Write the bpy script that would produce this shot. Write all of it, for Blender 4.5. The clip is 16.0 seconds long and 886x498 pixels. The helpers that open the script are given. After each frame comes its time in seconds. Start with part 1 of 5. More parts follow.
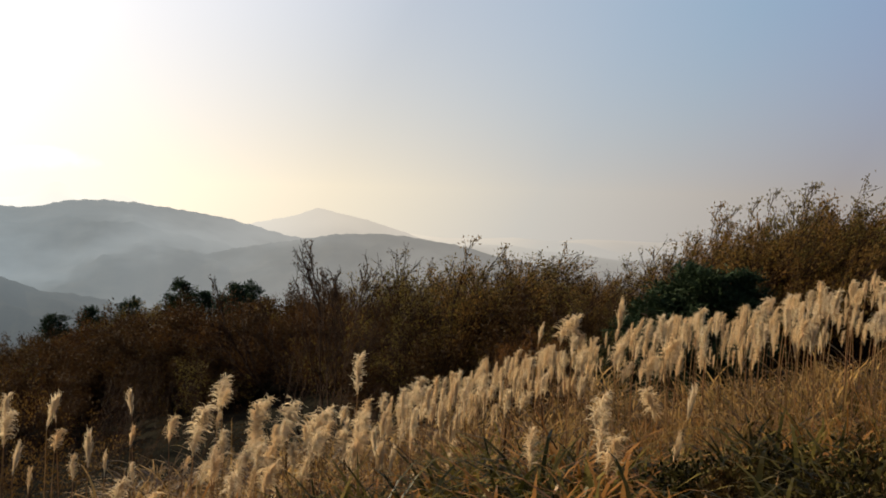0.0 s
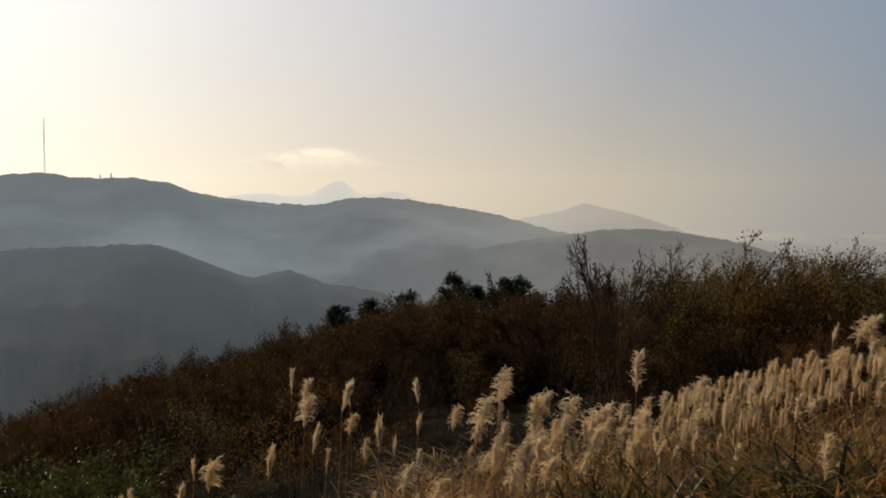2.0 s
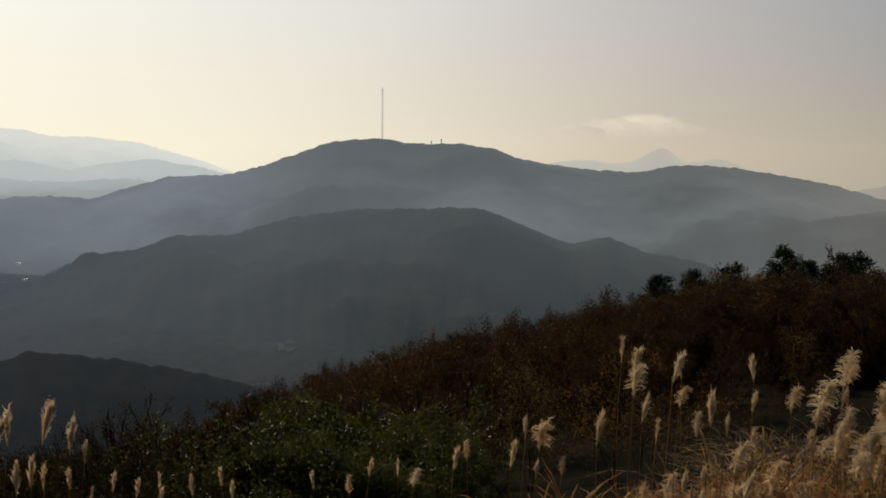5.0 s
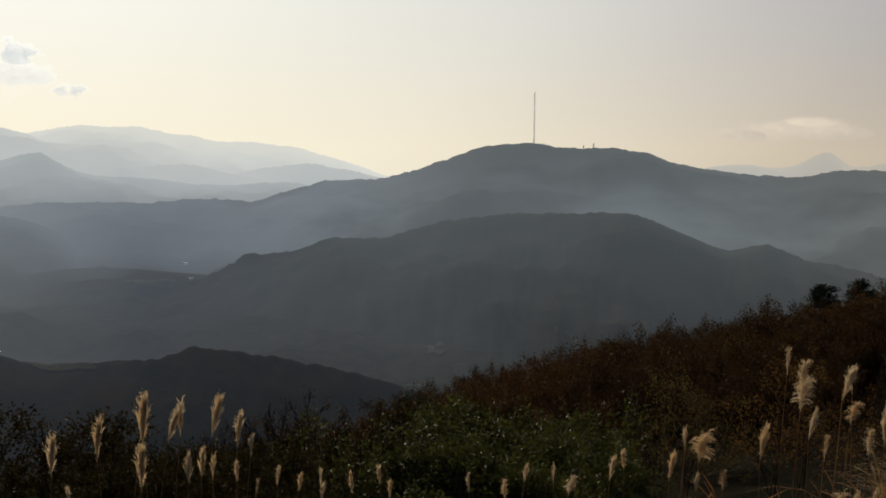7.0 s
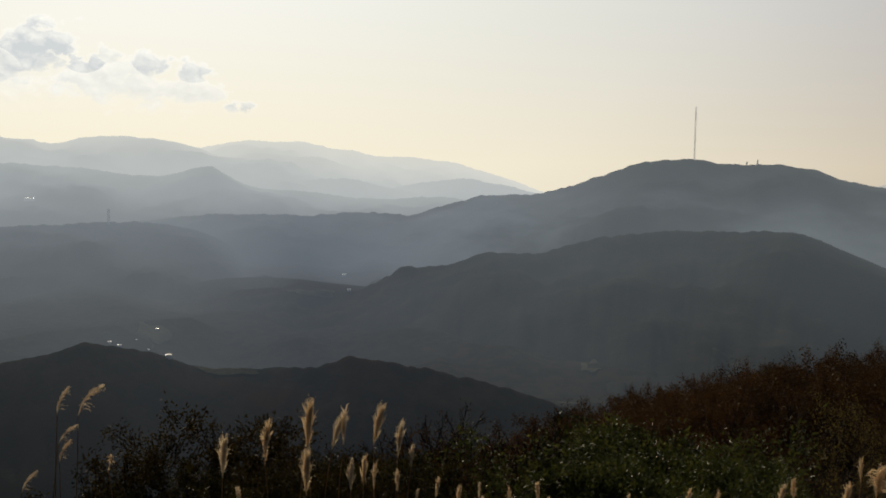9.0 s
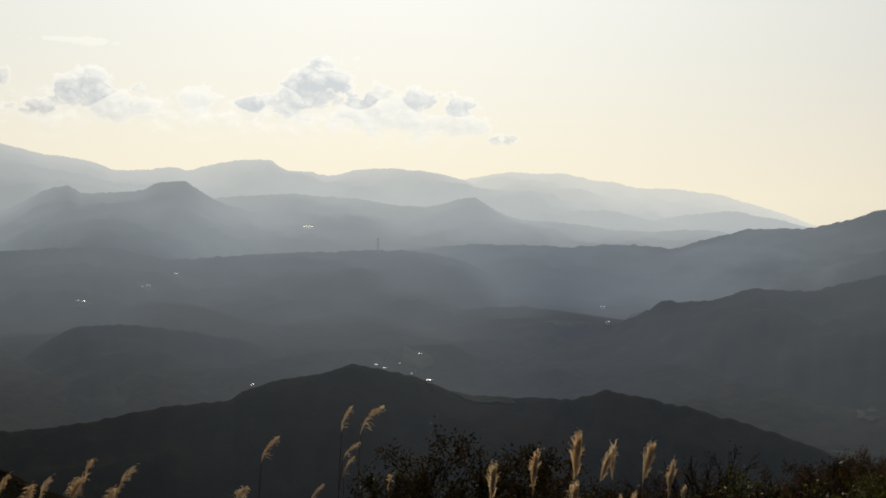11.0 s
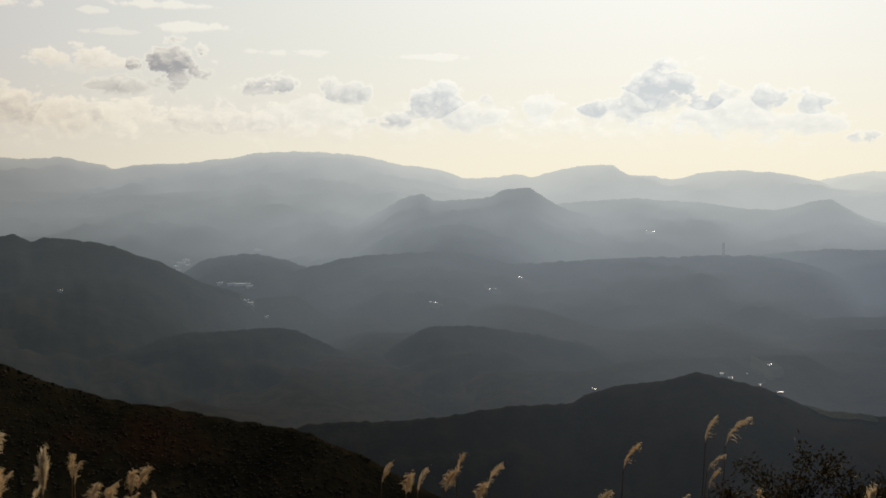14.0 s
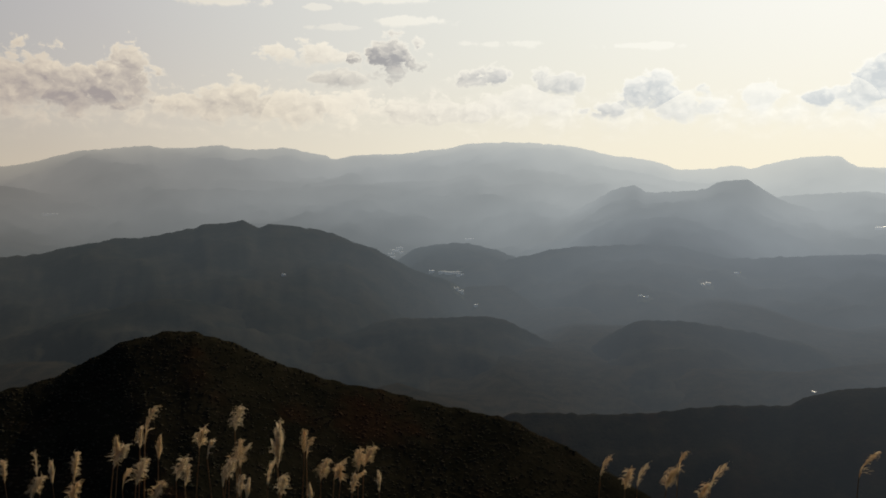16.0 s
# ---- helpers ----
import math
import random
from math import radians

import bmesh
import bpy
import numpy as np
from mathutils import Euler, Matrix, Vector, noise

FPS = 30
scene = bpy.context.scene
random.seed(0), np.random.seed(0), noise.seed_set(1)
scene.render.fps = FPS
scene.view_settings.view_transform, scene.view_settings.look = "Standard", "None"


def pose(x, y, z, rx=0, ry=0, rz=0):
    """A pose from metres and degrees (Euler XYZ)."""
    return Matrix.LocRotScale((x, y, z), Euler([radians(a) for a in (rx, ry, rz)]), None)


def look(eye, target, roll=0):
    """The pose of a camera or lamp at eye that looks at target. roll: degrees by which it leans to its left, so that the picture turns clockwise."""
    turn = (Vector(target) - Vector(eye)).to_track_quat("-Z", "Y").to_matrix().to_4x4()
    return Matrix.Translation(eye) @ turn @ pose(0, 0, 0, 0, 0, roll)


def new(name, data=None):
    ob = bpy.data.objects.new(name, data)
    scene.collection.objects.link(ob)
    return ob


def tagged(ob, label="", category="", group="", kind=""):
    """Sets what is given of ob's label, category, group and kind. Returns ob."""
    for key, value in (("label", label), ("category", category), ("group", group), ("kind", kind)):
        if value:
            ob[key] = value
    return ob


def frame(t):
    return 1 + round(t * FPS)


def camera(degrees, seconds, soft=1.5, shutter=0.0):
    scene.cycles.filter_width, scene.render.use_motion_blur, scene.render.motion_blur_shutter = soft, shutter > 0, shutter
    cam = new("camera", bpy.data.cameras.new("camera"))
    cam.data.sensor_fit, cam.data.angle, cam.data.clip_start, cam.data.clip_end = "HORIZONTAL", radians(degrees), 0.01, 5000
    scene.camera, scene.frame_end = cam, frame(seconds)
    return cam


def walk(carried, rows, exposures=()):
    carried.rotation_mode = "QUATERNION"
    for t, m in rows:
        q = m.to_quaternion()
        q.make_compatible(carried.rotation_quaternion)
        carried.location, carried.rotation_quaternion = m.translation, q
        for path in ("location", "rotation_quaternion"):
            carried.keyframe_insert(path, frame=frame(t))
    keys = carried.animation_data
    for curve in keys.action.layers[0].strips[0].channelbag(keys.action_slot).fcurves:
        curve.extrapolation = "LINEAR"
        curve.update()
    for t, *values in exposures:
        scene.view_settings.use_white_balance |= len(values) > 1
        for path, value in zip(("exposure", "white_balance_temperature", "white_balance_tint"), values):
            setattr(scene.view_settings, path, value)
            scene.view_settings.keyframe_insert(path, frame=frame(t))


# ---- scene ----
from mathutils.bvhtree import BVHTree

# ---------------------------------------------------------------- camera
cam = camera(47.07, 16.0, soft=1.8)
EYE, REACH = 1.6, 0.45      # eye above the ground at the viewer's feet; arm's reach from the turning axis
ROWS = [  # seconds, yaw, pitch, roll
    (0.0, 0.00, -3.41, -1.23),
    (0.5, 3.75, -3.57, -1.04),
    (1.0, 7.45, -3.76, -0.68),
    (1.5, 11.22, -3.86, -0.49),
    (2.0, 14.91, -3.87, -0.33),
    (2.5, 18.36, -4.12, -0.21),
    (3.0, 21.63, -4.40, -0.21),
    (3.5, 24.82, -4.74, -0.29),
    (4.0, 27.78, -5.20, -0.50),
    (6.5, 39.23, -5.92, -0.52),
    (7.0, 41.32, -5.72, -0.54),
    (7.5, 43.46, -5.64, -0.57),
    (8.0, 45.50, -5.47, -0.47),
    (8.5, 47.43, -5.27, -0.62),
    (11.0, 64.63, -3.40, -0.92),
    (11.5, 67.93, -3.18, -0.77),
    (12.0, 71.07, -3.07, -0.61),
    (12.5, 74.20, -3.16, -0.34),
    (13.0, 77.32, -3.12, -0.08),
    (13.5, 80.48, -3.16, 0.05),
    (14.0, 83.68, -3.26, 0.12),
    (14.5, 86.83, -3.20, 0.20),
    (15.0, 89.83, -3.10, 0.12),
    (15.5, 92.67, -3.29, -0.02),
    (16.0, 95.47, -3.79, -0.25),
]


def eye_at(yaw):
    return -REACH * math.sin(radians(yaw)), REACH * math.cos(radians(yaw)) - REACH


EXPOSURES = [(0.0, 1.28), (0.5, 1.13), (1.0, 1.0), (1.5, 0.86), (2.0, 0.62), (2.5, 0.46), (3.0, 0.14), (3.5, 0.08), (4.0, 0.18), (7.0, 0.12), (7.5, 0.11), (8.0, 0.02), (8.5, 0.06), (11.0, 0.1), (12.5, 0.1), (13.0, -0.02), (13.5, -0.04), (14.0, 0.07), (14.5, 0.02), (15.5, 0.03), (16.0, 0.1)]
walk(cam, [(t, pose(*eye_at(yaw), EYE, 90 + pitch, roll, yaw)) for t, yaw, pitch, roll in ROWS], EXPOSURES)

# ---------------------------------------------------------------- world and sun
SUN_AZ, SUN_EL = 69.0, 29.0     # degrees to the left of the first view, above the horizon
SUN = Vector((-math.sin(radians(SUN_AZ)) * math.cos(radians(SUN_EL)), math.cos(radians(SUN_AZ)) * math.cos(radians(SUN_EL)), math.sin(radians(SUN_EL))))


class Nodes:
    """Short hand for building node trees."""

    def __init__(self, tree):
        self.tree = tree

    def add(self, kind, links=None, **values):
        n = self.tree.nodes.new(kind)
        for k, v in values.items():
            setattr_plain(n, k, v)
        for k, v in (links or {}).items():
            socket = n.inputs[k]
            if isinstance(v, bpy.types.NodeSocket):
                self.tree.links.new(v, socket)
            else:
                socket.default_value = v
        return n

    def math(self, op, a, b=0.0, c=0.0, clamp=False):
        return self.add("ShaderNodeMath", {0: a, 1: b, 2: c}, operation=op, use_clamp=clamp).outputs[0]

    def vmath(self, op, a, b=(0, 0, 0), out=0):
        return self.add("ShaderNodeVectorMath", {0: a, 1: b}, operation=op).outputs[out]

    def mix(self, fac, a, b, blend="MIX"):
        n = self.add("ShaderNodeMix", {0: fac, 6: a, 7: b}, data_type="RGBA", blend_type=blend)
        return n.outputs[2]

    def noise(self, vector, scale, detail=3.0, rough=0.55, out=0):
        return self.add("ShaderNodeTexNoise", {"Vector": vector, "Scale": scale, "Detail": detail, "Roughness": rough}).outputs[out]

    def ramp(self, fac, stops):
        n = self.add("ShaderNodeValToRGB", {0: fac})
        e = n.color_ramp.elements
        while len(e) < len(stops):
            e.new(0.5)
        for item, (at, colour) in zip(e, stops):
            item.position = at
            item.color = (*colour, 1) if len(colour) == 3 else colour
        return n.outputs[0]

    def step(self, value, lo, hi):
        return self.add("ShaderNodeMapRange", {0: value, 1: lo, 2: hi, 3: 0.0, 4: 1.0}, interpolation_type="SMOOTHSTEP").outputs[0]


def setattr_plain(n, k, v):
    if k == "operation":
        n.operation = v
    elif k == "use_clamp":
        n.use_clamp = v
    elif k == "data_type":
        n.data_type = v
    elif k == "blend_type":
        n.blend_type = v
    elif k == "interpolation_type":
        n.interpolation_type = v
    elif k == "sky_type":
        n.sky_type = v


def col(r, g, b):
    return (r, g, b, 1.0)


def make_world():
    world = bpy.data.worlds.new("sky")
    scene.world = world
    world.use_nodes = True
    world.node_tree.nodes.clear()
    N = Nodes(world.node_tree)
    out = N.add("ShaderNodeOutputWorld")
    sky = N.add("ShaderNodeTexSky", sky_type="NISHITA")
    sky.sun_disc = False
    sky.sun_elevation, sky.sun_rotation = radians(SUN_EL), radians(-SUN_AZ)
    sky.altitude, sky.air_density, sky.dust_density, sky.ozone_density = 600, 1.0, 2.5, 1.0
    way = N.add("ShaderNodeTexCoord").outputs["Generated"]
    unit = N.vmath("NORMALIZE", way)
    xyz = N.add("ShaderNodeSeparateXYZ", {0: unit})
    x, y, z = xyz.outputs
    # how near a direction lies to the sun, seen along the horizon
    toward = N.vmath("DOT_PRODUCT", unit, tuple(SUN), out=1)
    el = N.math("MAXIMUM", z, 0.0)
    # thick haze over the valleys, thinning with height, brighter towards the sun
    thick = N.math("POWER", 2.718, N.math("MULTIPLY", el, -9.5))
    haze_far = N.ramp(toward, HAZE_SKY)
    blue = N.mix(1.0, sky.outputs[0], col(0.05, 0.05, 0.05), "MULTIPLY")
    clean = N.ramp(toward, [(0.0, (0.09, 0.135, 0.23)), (0.15, (0.104, 0.168, 0.245)), (0.42, (0.185, 0.22, 0.28)), (0.68, (0.46, 0.455, 0.48)), (0.88, (0.76, 0.78, 0.75)), (1.0, (0.95, 0.97, 0.97))])
    high = N.mix(0.85, blue, clean)
    high = N.mix(1.0, high, N.ramp(z, [(0.25, (1, 1, 1)), (0.65, (0.38, 0.40, 0.45))]), "MULTIPLY")
    clear = N.mix(thick, high, haze_far)
    # clouds: banks of cumulus over the far range, a cap over the peak, thin streaks higher up
    az = N.math("ARCTAN2", N.math("MULTIPLY", x, -1.0), y)
    deg = N.math("MULTIPLY", az, 57.2958)
    eldeg = N.math("MULTIPLY", N.math("ARCSINE", z), 57.2958)
    flat = N.add("ShaderNodeCombineXYZ", {0: deg, 1: N.math("MULTIPLY", eldeg, 1.35), 2: 0.0}).outputs[0]
    warp = N.vmath("ADD", flat, N.vmath("MULTIPLY", N.vmath("SUBTRACT", N.noise(flat, 0.8, 4.0, 0.6, out=1), (0.5, 0.5, 0.5)), (1.5, 1.1, 0.0)))

    def heads(at):
        """Rounded heads upon heads, as on a cumulus."""
        total = 1.0
        for scale, weight in ((0.55, 0.70), (1.4, 0.42), (3.6, 0.20), (8.5, 0.06)):
            v = N.add("ShaderNodeTexVoronoi", {"Vector": at, "Scale": scale})
            v.voronoi_dimensions, v.feature = "2D", "SMOOTH_F1"
            v.inputs["Smoothness"].default_value = 0.5
            total = N.math("SUBTRACT", total, N.math("MULTIPLY", v.outputs["Distance"], weight))
        return total

    puff = heads(warp)
    puff_lit = heads(N.vmath("ADD", warp, (-0.22, 0.42, 0.0)))
    billow = N.step(deg, 30.0, 55.0)
    ragged = N.math("ADD", 0.30, N.math("MULTIPLY", billow, 0.85))
    # of the cloud that a direction lies deepest in: depth, height within it, how dense and how dark it is
    mask = tall = dense = tone = None
    for a, e, w, h, d, dim in CLOUDS:
        dx = N.math("DIVIDE", N.math("SUBTRACT", deg, a), w)
        dy = N.math("DIVIDE", N.math("SUBTRACT", eldeg, e), h)
        depth = N.math("SUBTRACT", 1.0, N.math("SQRT", N.math("ADD", N.math("MULTIPLY", dx, dx), N.math("MULTIPLY", dy, dy))))
        if mask is None:
            mask, tall, dense, tone = depth, dy, d, dim
            continue
        won = N.math("GREATER_THAN", depth, mask)
        mask = N.math("SMOOTH_MAX", depth, mask, 0.25)
        tall = N.add("ShaderNodeMix", {0: won, 2: tall, 3: dy}).outputs[0]
        dense = N.add("ShaderNodeMix", {0: won, 2: dense, 3: d}).outputs[0]
        tone = N.add("ShaderNodeMix", {0: won, 2: tone, 3: dim}).outputs[0]
    held = N.math("MINIMUM", N.math("MAXIMUM", mask, -1.2), 0.5)
    body = N.math("ADD", N.math("MULTIPLY", held, 0.75), N.math("MULTIPLY", N.math("SUBTRACT", puff, 0.33), ragged))
    # crisp heads, bases that melt into the haze
    based = N.step(tall, 0.15, -0.9)
    edge = N.math("ADD", N.math("SUBTRACT", 0.55, N.math("MULTIPLY", billow, 0.27)), N.math("MULTIPLY", based, 0.45))
    cover = N.step(N.math("DIVIDE", body, edge), 0.0, 1.0)
    cover = N.math("MULTIPLY", cover, dense, clamp=True)
    relief = N.math("MULTIPLY", N.math("SUBTRACT", puff, puff_lit), 1.0)
    core = N.math("MULTIPLY", N.step(body, 0.05, 0.36), tone)
    core = N.math("MULTIPLY", core, N.math("SUBTRACT", 0.95, N.math("ADD", relief, N.math("MULTIPLY", N.step(tall, -0.1, 0.9), 0.35))), clamp=True)
    lit = N.ramp(toward, [(0.3, (0.62, 0.54, 0.44)), (0.53, (0.66, 0.565, 0.45)), (0.62, (0.76, 0.66, 0.52)), (0.74, (0.90, 0.81, 0.65)), (0.9, (1.0, 0.98, 0.90))])
    dark = N.ramp(toward, [(0.3, (0.50, 0.44, 0.36)), (0.50, (0.50, 0.44, 0.37)), (0.58, (0.36, 0.31, 0.29)), (0.68, (0.33, 0.295, 0.29)), (0.76, (0.24, 0.225, 0.235)), (0.82, (0.36, 0.355, 0.36)), (0.89, (0.58, 0.61, 0.62)), (1.0, (0.66, 0.70, 0.72))])
    cloud = N.mix(core, lit, dark)
    # a pale, broken bank low over the range
    bank = N.math("SUBTRACT", 1.0, N.math("ABSOLUTE", N.math("DIVIDE", N.math("SUBTRACT", eldeg, 3.9), 2.0)))
    bank = N.math("MULTIPLY", N.math("MAXIMUM", bank, 0.0), N.step(deg, 60.0, 74.0))
    soft = N.step(N.math("ADD", N.math("MULTIPLY", bank, 0.5), N.math("SUBTRACT", puff, 0.33)), 0.0, 0.8)
    shade = N.math("SUBTRACT", 0.45, N.math("MULTIPLY", relief, 1.2), clamp=True)
    veil = N.mix(N.math("MULTIPLY", N.math("MULTIPLY", soft, bank), 0.6), clear, N.mix(N.math("MULTIPLY", shade, 0.6), lit, dark))
    painted = N.mix(N.math("MULTIPLY", cover, 0.95), veil, cloud)
    bg = N.add("ShaderNodeBackground", {0: painted, 1: 1.0})
    world.node_tree.links.new(bg.outputs[0], out.inputs[0])


# colour of the haze along the horizon, from away from the sun to towards it
HAZE_SKY = [(0.0, (0.16, 0.145, 0.135)), (0.23, (0.25, 0.238, 0.215)), (0.40, (0.385, 0.34, 0.265)), (0.6, (0.575, 0.495, 0.385)), (0.8, (0.84, 0.77, 0.61)), (1.0, (1.0, 0.93, 0.72))]
CLOUDS = [  # bearing, height, half width, half height, in degrees, density, darkness of the core
    (117.3, 5.1, 2.6, 1.7, 1.0, 0.75), (112.9, 5.3, 1.6, 1.6, 1.0, 0.75), (115.3, 4.6, 3.6, 1.3, 1.0, 0.9), (120.6, 4.8, 3.0, 1.5, 1.0, 0.8),
    (98.7, 6.75, 1.9, 1.15, 1.0, 1.0), (103.1, 6.9, 2.0, 0.75, 0.85, 0.3), (101.2, 5.6, 1.5, 0.6, 0.6, 0.7),
    (107.5, 4.2, 3.2, 1.15, 0.9, 0.5), (103.8, 3.9, 2.4, 1.0, 0.85, 0.35), (100.6, 4.1, 2.0, 0.9, 0.8, 0.2), (96.1, 3.7, 3.2, 0.9, 0.6, 0.4),
    (93.1, 5.7, 1.5, 0.65, 0.95, 0.8), (89.2, 5.35, 1.4, 0.8, 0.8, 0.8), (90.6, 4.4, 2.6, 1.0, 0.55, 0.3), (86.9, 3.9, 1.4, 0.5, 0.9, 0.8), (83.9, 4.75, 1.6, 1.25, 1.0, 0.85), (82.6, 4.0, 2.0, 0.9, 0.7, 0.6), (81.2, 5.05, 0.6, 0.45, 0.8, 0.7), (78.3, 4.5, 1.3, 0.8, 0.7, 0.4),
    (75.4, 4.45, 1.0, 0.55, 1.0, 1.0), (71.6, 5.45, 1.9, 1.5, 1.0, 1.0), (73.4, 4.6, 1.4, 0.9, 0.9, 0.8), (69.2, 4.8, 1.1, 0.8, 1.0, 1.0), (68.2, 5.35, 0.7, 0.55, 0.8, 0.6), (66.0, 4.75, 1.1, 0.8, 0.95, 0.8), (63.9, 4.5, 0.9, 0.65, 0.95, 0.8), (67.8, 3.9, 3.2, 1.2, 0.75, 0.5), (64.6, 3.4, 2.4, 0.9, 0.7, 0.5), (61.5, 2.75, 0.9, 0.4, 0.8, 0.8),
    (107.7, 9.6, 2.2, 0.26, 0.5, 0.0), (102.5, 9.45, 0.8, 0.18, 0.4, 0.0), (97.7, 8.8, 2.4, 0.30, 0.5, 0.0), (101.0, 8.4, 1.6, 0.18, 0.3, 0.0), (98.8, 9.9, 2.0, 0.24, 0.5, 0.0), (92.0, 7.6, 2.0, 0.22, 0.35, 0.0), (84.5, 7.4, 2.2, 0.2, 0.35, 0.0),
    (22.4, 1.0, 3.8, 0.75, 0.75, 0.25), (21.6, 1.4, 1.9, 0.45, 0.9, 0.0), (19.8, 0.9, 1.6, 0.45, 0.6, 0.3), (24.7, 0.8, 2.0, 0.45, 0.55, 0.6),
]
make_world()
sun_data = bpy.data.lights.new("sun", "SUN")
sun_data.energy, sun_data.angle, sun_data.color = 3.2, radians(0.6), (1.0, 0.84, 0.60)
sun = new("sun", sun_data)
sun.matrix_world = look((0, 0, 50), Vector((0, 0, 50)) - SUN)

# ---------------------------------------------------------------- materials


def material(name):
    m = bpy.data.materials.new(name)
    m.use_nodes = True
    m.node_tree.nodes.clear()
    N = Nodes(m.node_tree)
    out = N.add("ShaderNodeOutputMaterial")
    return m, N, out


def join(N, out, shader):
    N.tree.links.new(shader, out.inputs[0])


def leafy(name, dark, light, warm, through_light=0.35, rough=0.6, scale=9.0, gloss=0.05, contrast=1.0):
    """Leaves, twigs and grass: colour varies by piece and by patch, light shines through thin parts."""
    m, N, out = material(name)
    geo = N.add("ShaderNodeNewGeometry")
    pos = geo.outputs["Position"]
    island = geo.outputs["Random Per Island"]
    grain = N.noise(pos, scale, 3.0)
    one = N.add("ShaderNodeObjectInfo").outputs["Random"]
    shade = N.math("ADD", N.math("MULTIPLY", island, 0.7), N.math("MULTIPLY", N.math("SUBTRACT", grain, 0.5), 0.8), clamp=True)
    c = N.mix(N.math("POWER", shade, contrast), col(*dark), col(*light))
    c = N.mix(N.math("MULTIPLY", N.step(N.math("ADD", one, N.math("MULTIPLY", grain, 0.5)), 0.55, 1.1), 0.8), c, col(*warm))
    p = N.add("ShaderNodeBsdfPrincipled", {"Base Color": c, "Roughness": rough, "Specular IOR Level": gloss})
    t = N.add("ShaderNodeBsdfTranslucent", {"Color": c})
    join(N, out, N.add("ShaderNodeMixShader", {0: through_light, 1: p.outputs[0], 2: t.outputs[0]}).outputs[0])
    return m


def bark(name, dark, light):
    m, N, out = material(name)
    pos = N.add("ShaderNodeNewGeometry").outputs["Position"]
    g = N.noise(pos, 30.0, 4.0)
    c = N.mix(g, col(*dark), col(*light))
    bump = N.add("ShaderNodeBump", {"Height": g, "Strength": 0.4, "Distance": 0.01})
    p = N.add("ShaderNodeBsdfPrincipled", {"Base Color": c, "Roughness": 0.85, "Specular IOR Level": 0.08, "Normal": bump.outputs[0]})
    join(N, out, p.outputs[0])
    return m


# painted haze: metres where it starts, metres it scales by, power
HAZE = (450.0, 3100.0, 1.7)


